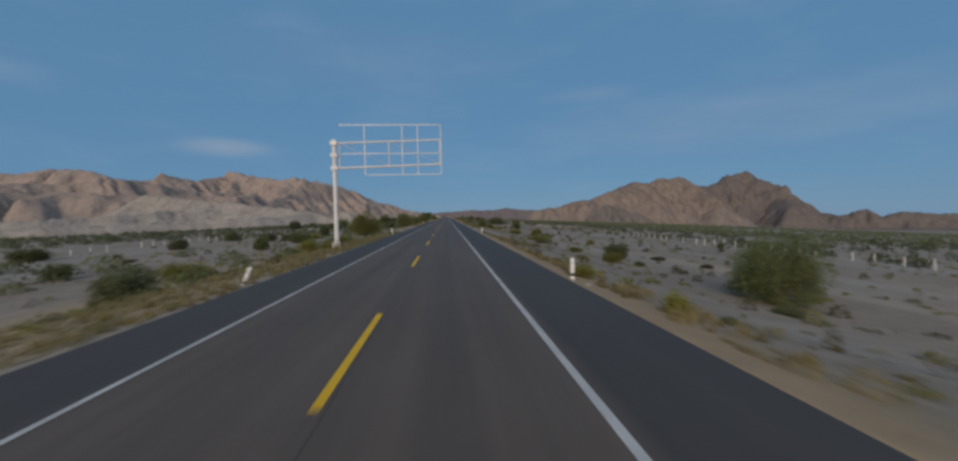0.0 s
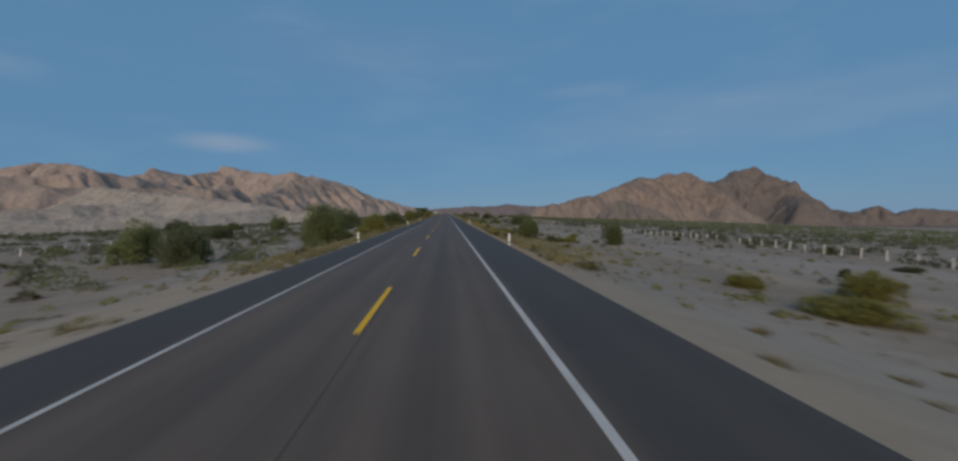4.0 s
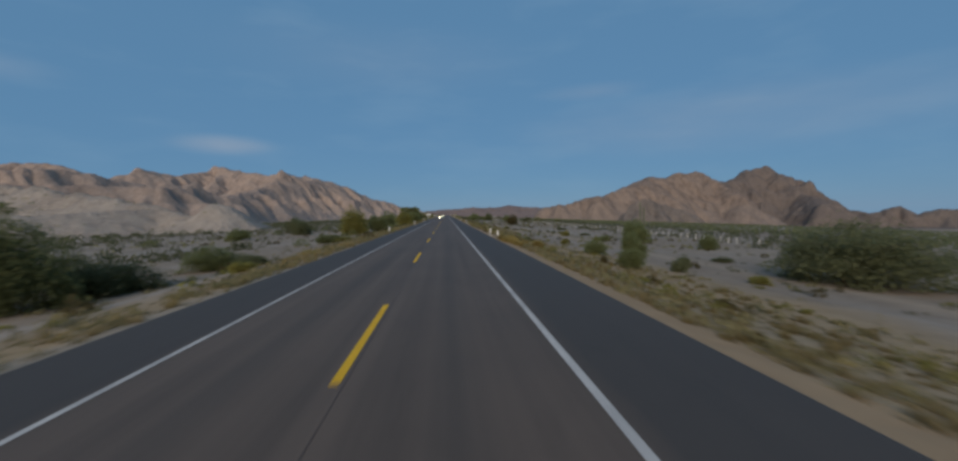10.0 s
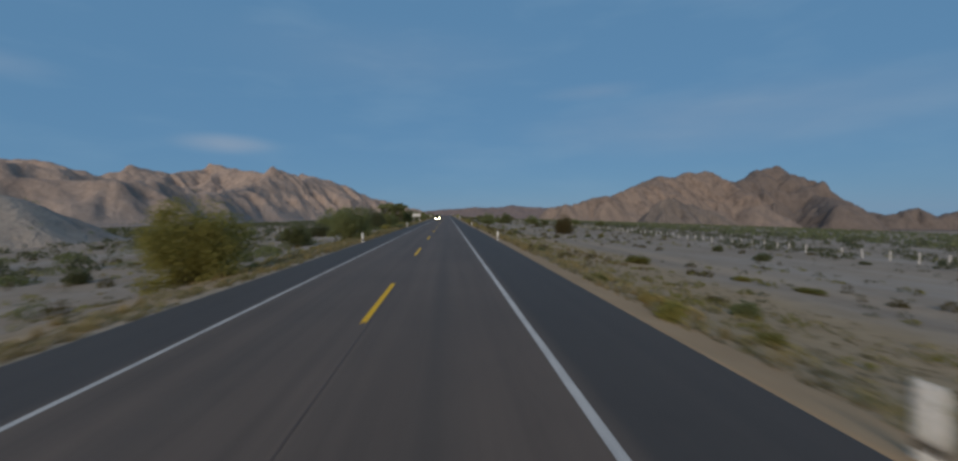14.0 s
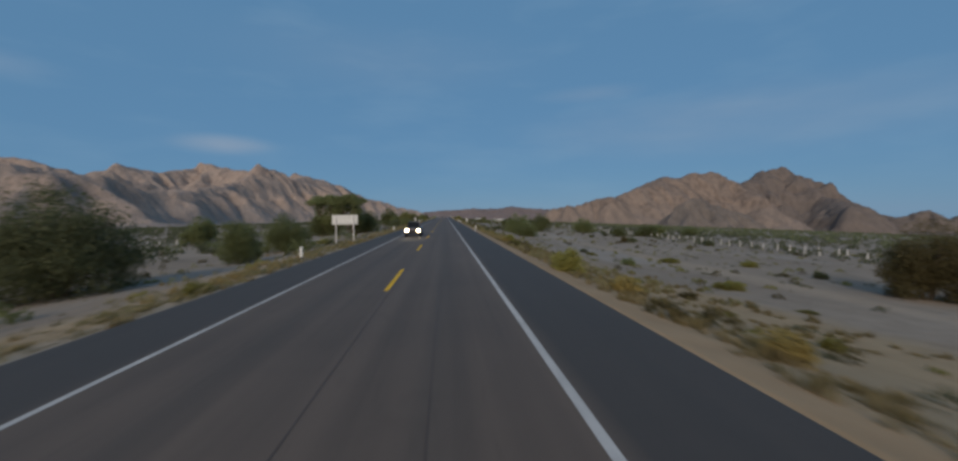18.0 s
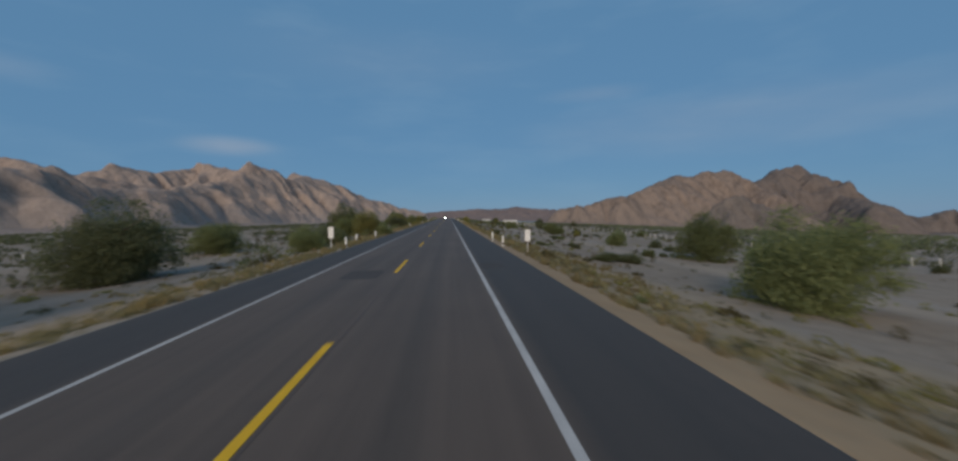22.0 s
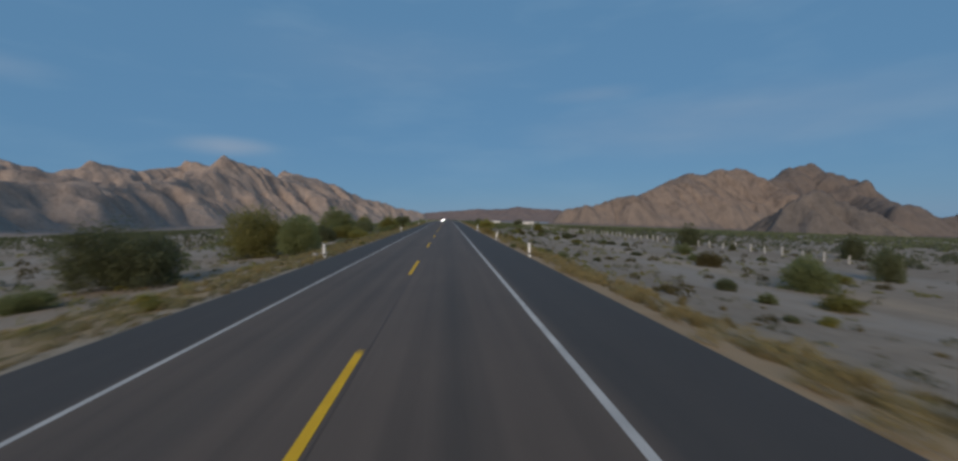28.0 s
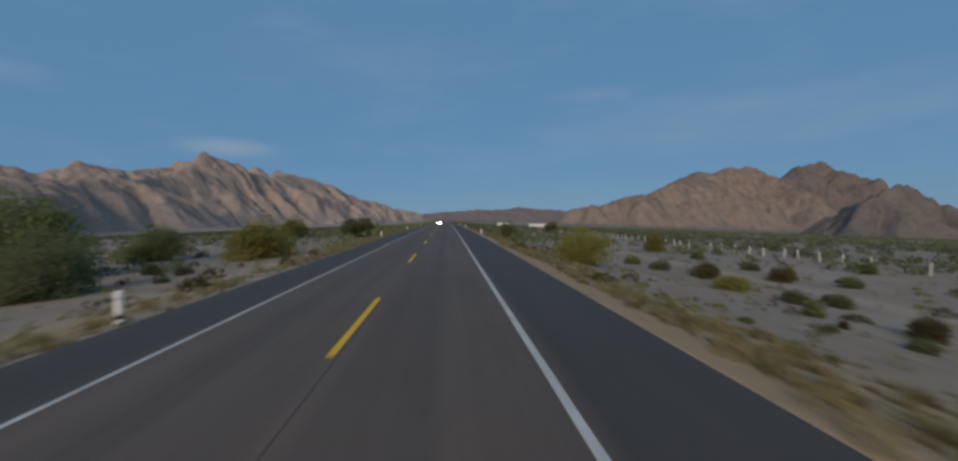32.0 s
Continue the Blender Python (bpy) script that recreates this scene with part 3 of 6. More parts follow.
# ---- mountains ----
def crest_segments(lines, spacing, seed):
    """Crest lines with spurs that run down from them to both sides, and side ribs on those: segments (ax, ay, az, bx, by, bz)."""
    rnd, out = random.Random(seed), []

    def ribs(ax, ay, az, bx, by, bz):
        run = math.hypot(bx - ax, by - ay) + 1e-6
        ux, uy = (bx - ax) / run, (by - ay) / run
        n = max(1, round(run / (spacing * 0.8)))
        for k in range(n):
            for sgn in (1, -1):
                t = (k + rnd.uniform(0.0, 1.0)) / n
                h = (az + (bz - az) * t) * rnd.uniform(0.80, 0.94)
                along, reach = rnd.uniform(0.4, 1.0), h * rnd.uniform(0.6, 1.1)
                px, py = ax + (bx - ax) * t, ay + (by - ay) * t
                out.append((px, py, h, px + (along * ux - sgn * uy) * reach, py + (along * uy + sgn * ux) * reach, 0.0))

    for pts in lines:
        knots = [(px, py, ph - float(far_drop(py)) * 0.8) for px, py, ph in pts]
        pts, side = [knots[0]], 1
        for (ax, ay, az), (bx, by, bz) in zip(knots, knots[1:]):
            run = math.hypot(bx - ax, by - ay)
            n = max(1, round(run / (spacing * 0.7)))
            for k in range(1, n + 1):
                t, low = k / n, rnd.uniform(0.955, 1.0) if k < n else 1.0
                j = spacing * 0.22 if k < n else 0.0
                pts.append((ax + (bx - ax) * t + rnd.uniform(-j, j), ay + (by - ay) * t + rnd.uniform(-j, j), (az + (bz - az) * t) * low))
        for (ax, ay, az), (bx, by, bz) in zip(pts, pts[1:]):
            out.append((ax, ay, az, bx, by, bz))
            run = math.hypot(bx - ax, by - ay)
            ux, uy = (bx - ax) / run, (by - ay) / run
            n = max(1, round(run / spacing))
            for k in range(n):
                t = (k + rnd.uniform(0.1, 0.9)) / n
                for sgn in (side, -side):
                    h = (az + (bz - az) * t) * rnd.uniform(0.90, 1.0)
                    px, py = ax + (bx - ax) * t, ay + (by - ay) * t
                    turn, reach = rnd.uniform(-0.45, 0.45), h * rnd.uniform(0.95, 1.7)
                    dx, dy = sgn * (-uy) + turn * ux, sgn * ux + turn * uy
                    mx, my, mz = px + dx * reach * 0.5, py + dy * reach * 0.5, h * rnd.uniform(0.50, 0.72)
                    turn += rnd.uniform(-0.5, 0.5)
                    ex, ey = mx + (sgn * (-uy) + turn * ux) * reach * 0.5, my + (sgn * ux + turn * uy) * reach * 0.5
                    out += [(px, py, h, mx, my, mz), (mx, my, mz, ex, ey, 0.0)]
                    ribs(px, py, h, mx, my, mz)
                    ribs(mx, my, mz, ex, ey, 0.0)
                side = -side
    return out


def flutes(lines, x, y, pitch, seed):
    """Buttresses and gullies that run straight down from the crest lines, 1 on a buttress and 0 in a gully."""
    best, along, start = np.full(x.shape, 1e9), np.zeros(x.shape), 0.0
    for pts in lines:
        for (ax, ay, _), (bx, by, _) in zip(pts, pts[1:]):
            dx, dy = bx - ax, by - ay
            run = math.hypot(dx, dy)
            t = np.clip(((x - ax) * dx + (y - ay) * dy) / (run * run), 0, 1)
            d = np.hypot(x - ax - t * dx, y - ay - t * dy)
            near = d < best
            best, along = np.where(near, d, best), np.where(near, start + t * run, along)
            start += run
    phase = along / pitch + 0.5 * fbm(x / (2 * pitch), y / (2 * pitch), 2, seed + 3)
    coarse = np.abs(vnoise(phase, best / (7 * pitch), seed) * 2 - 1)
    fine = np.abs(vnoise(phase * 2.7, best / (4 * pitch), seed + 1) * 2 - 1)
    rise = np.clip(best / (0.5 * pitch), 0, 1)
    return rise * (0.68 * np.sqrt(coarse) + 0.32 * np.sqrt(fine) - 0.62)


def mountain_grid(lines, x0, x1, y0, y1, step, spacing, seed, warp, steep, rough, blunt, skirt=160.0, pitch=60.0, depth=0.0):
    xs, ys = np.arange(x0, x1 + step, step), np.arange(y0, y1 + step, step)
    x, y = np.meshgrid(xs, ys)
    wx = x + 0.30 * warp * fbm(x / warp, y / warp, 4, seed)
    wy = y + 0.30 * warp * fbm(x / warp, y / warp, 4, seed + 20)
    h = np.full(x.shape, -300.0)
    for ax, ay, az, bx, by, bz in crest_segments(lines, spacing, seed):
        dx, dy = bx - ax, by - ay
        m = max(az, bz) / steep + (skirt * 0.8 / steep) + 2 * blunt + warp * 0.4
        i0, i1 = np.searchsorted(ys, min(ay, by) - m), np.searchsorted(ys, max(ay, by) + m)
        j0, j1 = np.searchsorted(xs, min(ax, bx) - m), np.searchsorted(xs, max(ax, bx) + m)
        if i0 >= i1 or j0 >= j1:
            continue
        u, v = wx[i0:i1, j0:j1] - ax, wy[i0:i1, j0:j1] - ay
        t = np.clip((u * dx + v * dy) / (dx * dx + dy * dy + 1e-6), 0, 1)
        d = np.hypot(u - t * dx, v - t * dy)
        h[i0:i1, j0:j1] = np.maximum(h[i0:i1, j0:j1], az + (bz - az) * t - steep * d * d / (d + blunt))
    body = np.clip(h / 50, 0, 1)
    if depth:
        h = h + body * depth * flutes(lines, wx, wy, pitch, seed + 80)
    h = h + body * rough * (fbm(x / (warp * 0.5), y / (warp * 0.5), 5, seed + 40) + 1.5 * (0.3 - np.abs(fbm(x / (warp * 0.45), y / (warp * 0.45), 4, seed + 60))))
    apron = np.clip(1 + h / skirt, 0, 1) ** 2 * skirt * 0.056
    base = ground_z(x, y)
    z = np.where(h > -0.75 * skirt, base - 2 + np.maximum(h, 0) + apron, base - 8)
    return x, y, z


SLOPES = {}


def mountain(name, label, lines, x0, x1, y0, y1, step, mat, spacing, seed, warp, steep, rough, blunt, skirt=160.0, pitch=60.0, depth=0.0):
    x, y, z = mountain_grid(lines, x0, x1, y0, y1, step, spacing, seed, warp, steep, rough, blunt, skirt, pitch, depth)
    SLOPES[name] = np.stack([x, y, z], -1).reshape(-1, 3)
    ob = new(name, array_mesh(name, SLOPES[name], grid_faces(*x.shape), mat, True))
    return tagged(ob, label, "mountain", kind="structure")


mountain("mountain_west", "bare pinkish rocky hill range in soft dusk light", [
    [(-1250, 560, 96.7), (-950, 720, 76.2), (-700, 880, 66.5), (-506, 1037, 65.6), (-590, 1250, 63.2), (-600, 1430, 66.1), (-640, 1640, 92.6), (-668, 1918, 139.3), (-675, 2030, 206), (-690, 2260, 156.9), (-760, 2700, 183.6), (-800, 3000, 175.9)],
    [(-1250, 1100, 120.5), (-1000, 1400, 147), (-800, 1750, 102.8)],
    [(-675, 2030, 203), (-470, 2350, 88.8), (-380, 2750, 55)],
    [(-713, 1073, 56), (-560, 1240, 40)],
], -1330, -150, 380, 3100, 4.6, ROCK_A, 96, 11, 60, 1.28, 5, 26, pitch=74, depth=48)
mountain("mountain_northwest", "distant bare pink-brown mountain ridge", [
    [(-4000, 2800, 400), (-3300, 3320, 419), (-2862, 3347, 447.9), (-2620, 3377, 394.6), (-2520, 3510, 342.2), (-2403, 3678, 435.4), (-2280, 3950, 393.7), (-2163, 4328, 520.1), (-1700, 4150, 427.8), (-1400, 4000, 414.8)],
    [(-830, 2950, 207), (-1101, 3649, 344.5), (-850, 3900, 241.3), (-560, 4220, 128.9), (-270, 4500, 40.8)],
], -4500, -120, 2100, 4980, 12, ROCK_A, 185, 31, 140, 1.10, 10, 40, pitch=150, depth=100)
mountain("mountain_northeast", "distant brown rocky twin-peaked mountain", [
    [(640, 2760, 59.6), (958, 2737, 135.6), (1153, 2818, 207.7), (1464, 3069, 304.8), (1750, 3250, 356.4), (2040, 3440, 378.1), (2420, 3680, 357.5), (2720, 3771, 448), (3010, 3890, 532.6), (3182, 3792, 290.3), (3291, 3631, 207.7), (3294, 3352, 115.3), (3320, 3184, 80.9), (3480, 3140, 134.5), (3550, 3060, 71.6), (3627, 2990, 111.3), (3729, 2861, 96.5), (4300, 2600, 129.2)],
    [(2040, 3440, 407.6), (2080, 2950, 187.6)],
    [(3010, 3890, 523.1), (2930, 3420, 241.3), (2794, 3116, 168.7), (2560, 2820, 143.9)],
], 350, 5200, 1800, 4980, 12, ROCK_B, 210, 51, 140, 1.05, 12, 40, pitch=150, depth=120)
mountain("mountain_north", "low hazy far hills at the end of the road", [
    [(-400, 4760, 30), (-144, 4700, 40), (60, 4720, 52), (277, 4700, 78), (480, 4750, 84), (702, 4700, 114), (1060, 4650, 98), (1500, 4600, 90)],
], -600, 1900, 4300, 4980, 16, ROCK_C, 150, 71, 120, 0.42, 8, 12)
mountain("hill_east", "low rocky hill standing in front of the twin-peaked mountain", [
    [(436, 1222, 12), (448, 1208, 38), (460, 1202, 48.1), (472, 1202, 51.2), (492, 1208, 54.8), (512, 1214, 48.2), (570, 1240, 38), (660, 1270, 13.1)],
    [(466, 1202, 46), (500, 1285, 34)],
], 200, 800, 960, 1500, 3.5, ROCK_E, 60, 91, 18, 1.55, 4, 3, 18.0, pitch=18, depth=9)

mountain("foothill_west", "low pale rubble hill with rocky knolls in front of the range", [
    [(-85, 458, 1), (-109, 466, 14.5), (-128, 474, 9), (-150, 485, 15), (-195, 505, 22), (-280, 560, 34), (-400, 640, 46), (-520, 760, 60)],
    [(-150, 485, 14), (-190, 430, 11), (-260, 380, 10), (-350, 330, 7)],
    [(-280, 560, 30), (-340, 480, 20), (-430, 400, 14)],
], -640, -60, 260, 860, 2.6, ROCK_F, 30, 131, 11, 0.66, 5.0, 2, 22.0)

# ---- road ----
ROAD_S, ROAD_E = -60.0, 3400.0
road_y = np.array([ROAD_S, *np.arange(0, 860, 20), *np.arange(860, 960, 5), *np.arange(960, 3400, 30), ROAD_E])
section = ((-5.75, -0.30), (-5.66, -0.03), (-5.58, 0.0), (6.22, 0.0), (6.32, -0.03), (6.42, -0.30))
road_v = [(sx + (0.06 * math.sin(yy * 0.9) if abs(sz) < 0.2 and abs(sx) > 5.6 else 0), yy, sz + float(far_drop(yy))) for yy in road_y for sx, sz in section]
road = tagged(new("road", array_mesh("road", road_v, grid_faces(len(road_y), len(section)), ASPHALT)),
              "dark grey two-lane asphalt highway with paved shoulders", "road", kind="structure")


def strip(name, x, width, y0, y1, mat, label, z=0.004, cuts=200):
    """A painted line with slightly uneven edges."""
    y = np.linspace(y0, y1, cuts)
    e = 0.008 * fbm(y / 0.9, y * 0, 2, 5)
    z = z + far_drop(y)
    v = np.concatenate([np.stack([x - width / 2 + e, y, z], -1), np.stack([x + width / 2 + e[::-1], y, z], -1)])
    i = np.arange(cuts - 1)
    ob = new(name, array_mesh(name, v, np.stack([i, i + cuts, i + cuts + 1, i + 1], -1), mat))
    return tagged(ob, label, "road marking", kind="structure")


LANE_L, LANE_R = -3.333, 3.657
strip("edge_line_west", LANE_L, 0.11, ROAD_S, 3300, WHITE_PAINT, "worn white painted edge line on dark asphalt", cuts=2400)
strip("edge_line_east", LANE_R, 0.14, ROAD_S, 3300, WHITE_PAINT, "worn white painted edge line on dark asphalt", cuts=2400)
strip("tar_seam", 0.14, 0.032, ROAD_S, 2000, SEAL, "dark tar seam beside the yellow centre line", z=0.003, cuts=1600)
strip("tar_seam_east", 1.72, 0.032, 404.0, 470.0, SEAL, "dark tar-filled crack along the middle of the lane", z=0.003, cuts=160)

# yellow dashes, 5.2 m long every 15 m
centre_line = tagged(new("centre_line"), "broken yellow centre line painted on dark asphalt", "road marking", kind="structure")
dash_mesh = mesh_of("dash", box(-0.075, 0.075, 0, 5.2, 0.0, 0.005), YELLOW_PAINT)
DASH_0 = 5.32
for k in range(-4, 150):
    y = DASH_0 + 15 * k
    z0, z1 = float(far_drop(y)), float(far_drop(y + 5.2))
    share("dash", dash_mesh, centre_line, Matrix.Translation((0, y, z0 + 0.002)) @ Matrix.Rotation(math.atan2(z1 - z0, 5.2), 4, "X"))


def flat_patch(name, cx, cy, w, d, seed, mat, label, z):
    """An irregular patch or stain lying on the asphalt."""
    bm, rng = bmesh.new(), random.Random(seed)
    vs = [bm.verts.new((cx + w / 2 * math.copysign(abs(math.cos(a)) ** 0.3, math.cos(a)) * rng.uniform(0.92, 1.03),
                        cy + d / 2 * math.copysign(abs(math.sin(a)) ** 0.3, math.sin(a)) * rng.uniform(0.92, 1.03), z)) for a in (2 * math.pi * k / 28 for k in range(28))]
    bm.faces.new(vs)
    return tagged(new(name, mesh_of(name, bm, mat)), label, "road patch", kind="structure")


flat_patch("patch_west", -2.8, 240.5, 3.0, 5.6, 3, PATCH, "lighter grey asphalt repair patch in the lane", 0.0025)
flat_patch("stain_west", -2.3, 236.9, 2.0, 1.6, 5, STAIN, "dark stain on the asphalt", 0.0022)
flat_patch("stain_mid", -1.3, 575.0, 1.6, 2.6, 7, STAIN, "dark stain on the asphalt", 0.0022)
flat_patch("stain_east", 4.4, 577.0, 1.2, 2.2, 8, STAIN, "dark stain on the asphalt", 0.0022)


# ---- shrubs and trees ----
def leaf_cloud(rng, lobes, count, size):
    """Many small bent leaves round a set of lobes (centre, radii), thicker towards their skins."""
    sizes = np.array([r[0] * r[1] * r[2] for c, r in lobes]) ** 0.67
    pick = rng.choice(len(lobes), count, p=sizes / sizes.sum())
    cen, rad = np.array([c for c, r in lobes])[pick], np.array([r for c, r in lobes])[pick]
    d = rng.normal(size=(count, 3))
    d /= np.linalg.norm(d, axis=1, keepdims=True)
    d *= (rng.random((count, 1)) ** 0.45) * (1 + 0.12 * rng.normal(size=(count, 1)))
    p = cen + d * rad
    p[:, 2] = np.maximum(p[:, 2], 0.01)
    u = rng.normal(size=(count, 3))
    u /= np.linalg.norm(u, axis=1, keepdims=True)
    v = np.cross(u, rng.normal(size=(count, 3)))
    v /= np.linalg.norm(v, axis=1, keepdims=True)
    s = size * (0.5 + rng.random((count, 1)))
    verts = np.stack([p - u * s, p + u * s, p + v * s * 0.84], 1).reshape(-1, 3)
    return verts, np.arange(count * 3).reshape(-1, 3)


def shrub_template(kind, seed, leaves, size):
    """A shrub one metre wide and one metre high: thin stems inside a dense, many-mounded crown that reaches the ground."""
    rng, rnd = np.random.default_rng(seed), random.Random(seed)
    lobes, tall = [], kind == "t"
    base = new("shrub")
    stem_count = 3 if tall else 4
    for k in range(stem_count):
        stem = bmesh.new()
        a = 2 * math.pi * (k + rnd.random() * 0.6) / stem_count
        reach, top = rnd.uniform(0.20, 0.30) if tall else rnd.uniform(0.08, 0.20), rnd.uniform(0.60, 0.70) if tall else rnd.uniform(0.35, 0.55)
        foot, mid = (0.03 * math.cos(a), 0.03 * math.sin(a), -0.05), (0.5 * reach * math.cos(a), 0.5 * reach * math.sin(a), top * 0.5)
        tip = (reach * math.cos(a), reach * math.sin(a), top)
        tube(foot, mid, 0.013, 0.009, 6, stem)
        tube(mid, tip, 0.009, 0.004, 6, stem)
        for j in range(3):
            b = a + rnd.uniform(-1.3, 1.3)
            q = Vector(mid).lerp(Vector(tip), rnd.random())
            tube(q, q + Vector((0.12 * math.cos(b), 0.12 * math.sin(b), rnd.uniform(0.02, 0.12))), 0.005, 0.002, 5, stem)
        part("stem", stem, BARK, base)
    # mounds: place, half width and height of each bulge of the crown
    if tall:
        # a flat, spreading crown in layers over bare limbs
        mounds = []
        for k in range(30):
            a, d = rnd.random() * 6.283, math.sqrt(rnd.random()) * 0.40
            r = rnd.uniform(0.09, 0.16)
            lobes.append(((d * math.cos(a), d * math.sin(a), 0.57 + 0.21 * (1 - (d / 0.46) ** 2) * rnd.uniform(0.35, 1.0)), (r, r, r * 0.42)))
        for k in range(16):
            a, d = rnd.random() * 6.283, 0.05 + rnd.random() * 0.30
            lobes.append(((d * math.cos(a), d * math.sin(a), rnd.uniform(0.24, 0.56)), (rnd.uniform(0.10, 0.17), rnd.uniform(0.10, 0.17), rnd.uniform(0.06, 0.12))))
    else:
        turn = rnd.random() * 6.283
        mounds = [(0.03, 0.02, 0.36, rnd.uniform(0.84, 0.96))]
        for k in range(4):
            a = turn + k * 1.571 + rnd.uniform(-0.4, 0.4)
            d, r = rnd.uniform(0.15, 0.24), rnd.uniform(0.20, 0.28)
            mounds.append((d * math.cos(a), d * math.sin(a), r, rnd.uniform(0.48, 0.86)))
    for mx, my, mr, mh in mounds:
        lobes += [((mx, my, mh * 0.44), (mr * 0.88, mr * 0.88, mh * 0.46))] * 2
        for k in range(14):
            a, up, r = rnd.random() * 6.283, rnd.random() ** 1.2, rnd.uniform(0.055, 0.12)
            flat, out = math.sqrt(1 - up * up), rnd.uniform(0.78, 0.97)
            lobes.append(((mx + (mr - 0.03) * out * flat * math.cos(a), my + (mr - 0.03) * out * flat * math.sin(a), (mh - 0.06) * out * up + 0.03), (r, r, r * 0.9)))
    verts, faces = leaf_cloud(rng, lobes, leaves, size)
    share("crown", array_mesh("crown", verts, faces, LEAF["g" if tall else kind]), base)
    return base


SHRUB_LABEL = {
    "g": ("bushy green mesquite shrub on sandy ground beside the road", "shrub"),
    "y": ("yellow-green palo verde shrub on sandy ground beside the road", "shrub"),
    "d": ("dark olive desert shrub on pale sandy ground", "shrub"),
    "b": ("brownish rounded desert shrub on pale sand", "shrub"),
    "w": ("rounded golden tuft of dry grass at the edge of the asphalt", "grass tuft"),
    "o": ("broad olive-brown desert bush on sandy ground beside the road", "shrub"),
    "t": ("tall dark mesquite tree with a spreading flat crown", "tree"),
}
LOW_LABEL = {
    "g": "low green bush on pale sandy ground",
    "y": "low yellowish bush on pale sandy ground",
    "d": "low dark olive bush on pale sandy ground",
    "b": "low rounded brown bush on pale sandy ground",
    "o": "low olive bush on pale sandy ground",
}
templates = {}
for kind, seed, fine in product("gydbtwo", range(3), range(4)):
    if kind == "t" and fine < 3:
        continue
    t_ob = shrub_template(kind, 100 + 17 * seed + ord(kind), (1100, 3200, 10000, 26000)[fine], (0.060, 0.0355, 0.0202, 0.0124)[fine])
    templates[kind, seed, fine] = tagged(t_ob, *SHRUB_LABEL[kind], group="roadside " + {"t": "trees", "w": "grass tufts"}.get(kind, "shrubs"))
used_templates = set()


def plant(x, y, width, height, kind, k):
    """Sets one shrub with its foot on the ground."""
    rnd = random.Random(int(x * 91 + y * 13))
    key = (kind, k % 3, 3 if kind == "t" or (width > 3.8 and abs(x) < 20) or (width > 5.5 and abs(x) < 42) else 2 if width > 2.6 else 1 if width > 1.4 else 0)
    ob = templates[key]
    m = Matrix.Translation((x, y, float(ground_z(x, y)) - 0.02)) @ Matrix.Rotation(rnd.random() * 6.283, 4, "Z") @ Matrix.Diagonal((width * 1.12, width * 1.12, height * 1.20, 1))
    if key in used_templates:
        ob = copy_thing(ob, m @ Matrix.Diagonal((*(1 / v for v in ob.scale), 1)))
    else:
        used_templates.add(key)
        ob.matrix_basis = m
    ob.name = {"t": "mesquite_tree", "w": "grass_tuft"}.get(kind, "shrub")
    if width < 1.9 and kind not in "tw":
        ob.name = "low_bush"
        tagged(ob, LOW_LABEL[kind], "bush", group="low bushes on the sand")
    return ob


shrubs = []
shrubs += [(8.4, 11.4, 1.08, 0.72, 'y'), (-14.8, 22.1, 3.43, 2.18, 'd'), (21.7, 22.9, 5.88, 4.41, 'g'), (-32.3, 38.5, 2.41, 1.50, 'g'), (19.9, 43.8, 2.65, 1.18, 'y'), (23.0, 49.6, 3.47, 2.12, 'g'), (-17.2, 57.9, 4.15, 1.61, 'y'), (-14.5, 65.7, 5.22, 1.45, 'y'), (-27.4, 67.0, 2.90, 2.42, 'g'), (18.9, 73.3, 2.82, 0.70, 'g'), (31.1, 82.0, 2.24, 1.09, 'y'), (-49.7, 83.1, 3.99, 2.39, 'd'), (-28.0, 86.0, 5.36, 2.44, 'g'), (-34.3, 96.6, 4.57, 2.03, 'd'), (-18.5, 104.7, 9.10, 6.20, 'o'), (-51.9, 106.8, 4.59, 3.06, 'd'), (-32.1, 116.6, 3.76, 3.76, 'd'), (29.9, 126.5, 3.91, 1.96, 'y'), (-23.6, 144.0, 5.10, 4.60, 'd'), (-30.9, 147.8, 5.50, 4.80, 'g')]
shrubs += [(-14.8, 159.4, 8.20, 6.00, 'g'), (7.6, 160.8, 0.84, 0.58, 'g'), (9.4, 165.9, 1.25, 0.62, 'y'), (19.8, 171.1, 2.38, 1.19, 'g'), (31.4, 172.0, 4.12, 4.63, 'g'), (17.6, 179.6, 5.48, 3.80, 'g'), (-17.5, 184.5, 1.82, 0.91, 'y'), (-24.8, 188.7, 4.33, 2.29, 'd'), (8.4, 191.1, 1.62, 0.91, 'w'), (16.9, 192.2, 1.83, 0.92, 'g'), (12.6, 192.7, 1.39, 0.70, 'w'), (-7.5, 193.9, 1.81, 0.63, 'y'), (19.2, 196.2, 2.62, 1.31, 'y'), (23.7, 202.9, 3.18, 1.79, 'y'), (-53.0, 206.0, 8.00, 3.50, 'd'), (21.2, 209.6, 2.47, 0.99, 'y'), (-16.8, 209.8, 7.10, 4.50, 'y'), (6.9, 212.0, 1.09, 0.55, 'y'), (-30.7, 212.7, 3.86, 2.41, 'g'), (6.9, 215.8, 1.16, 0.58, 'y')]
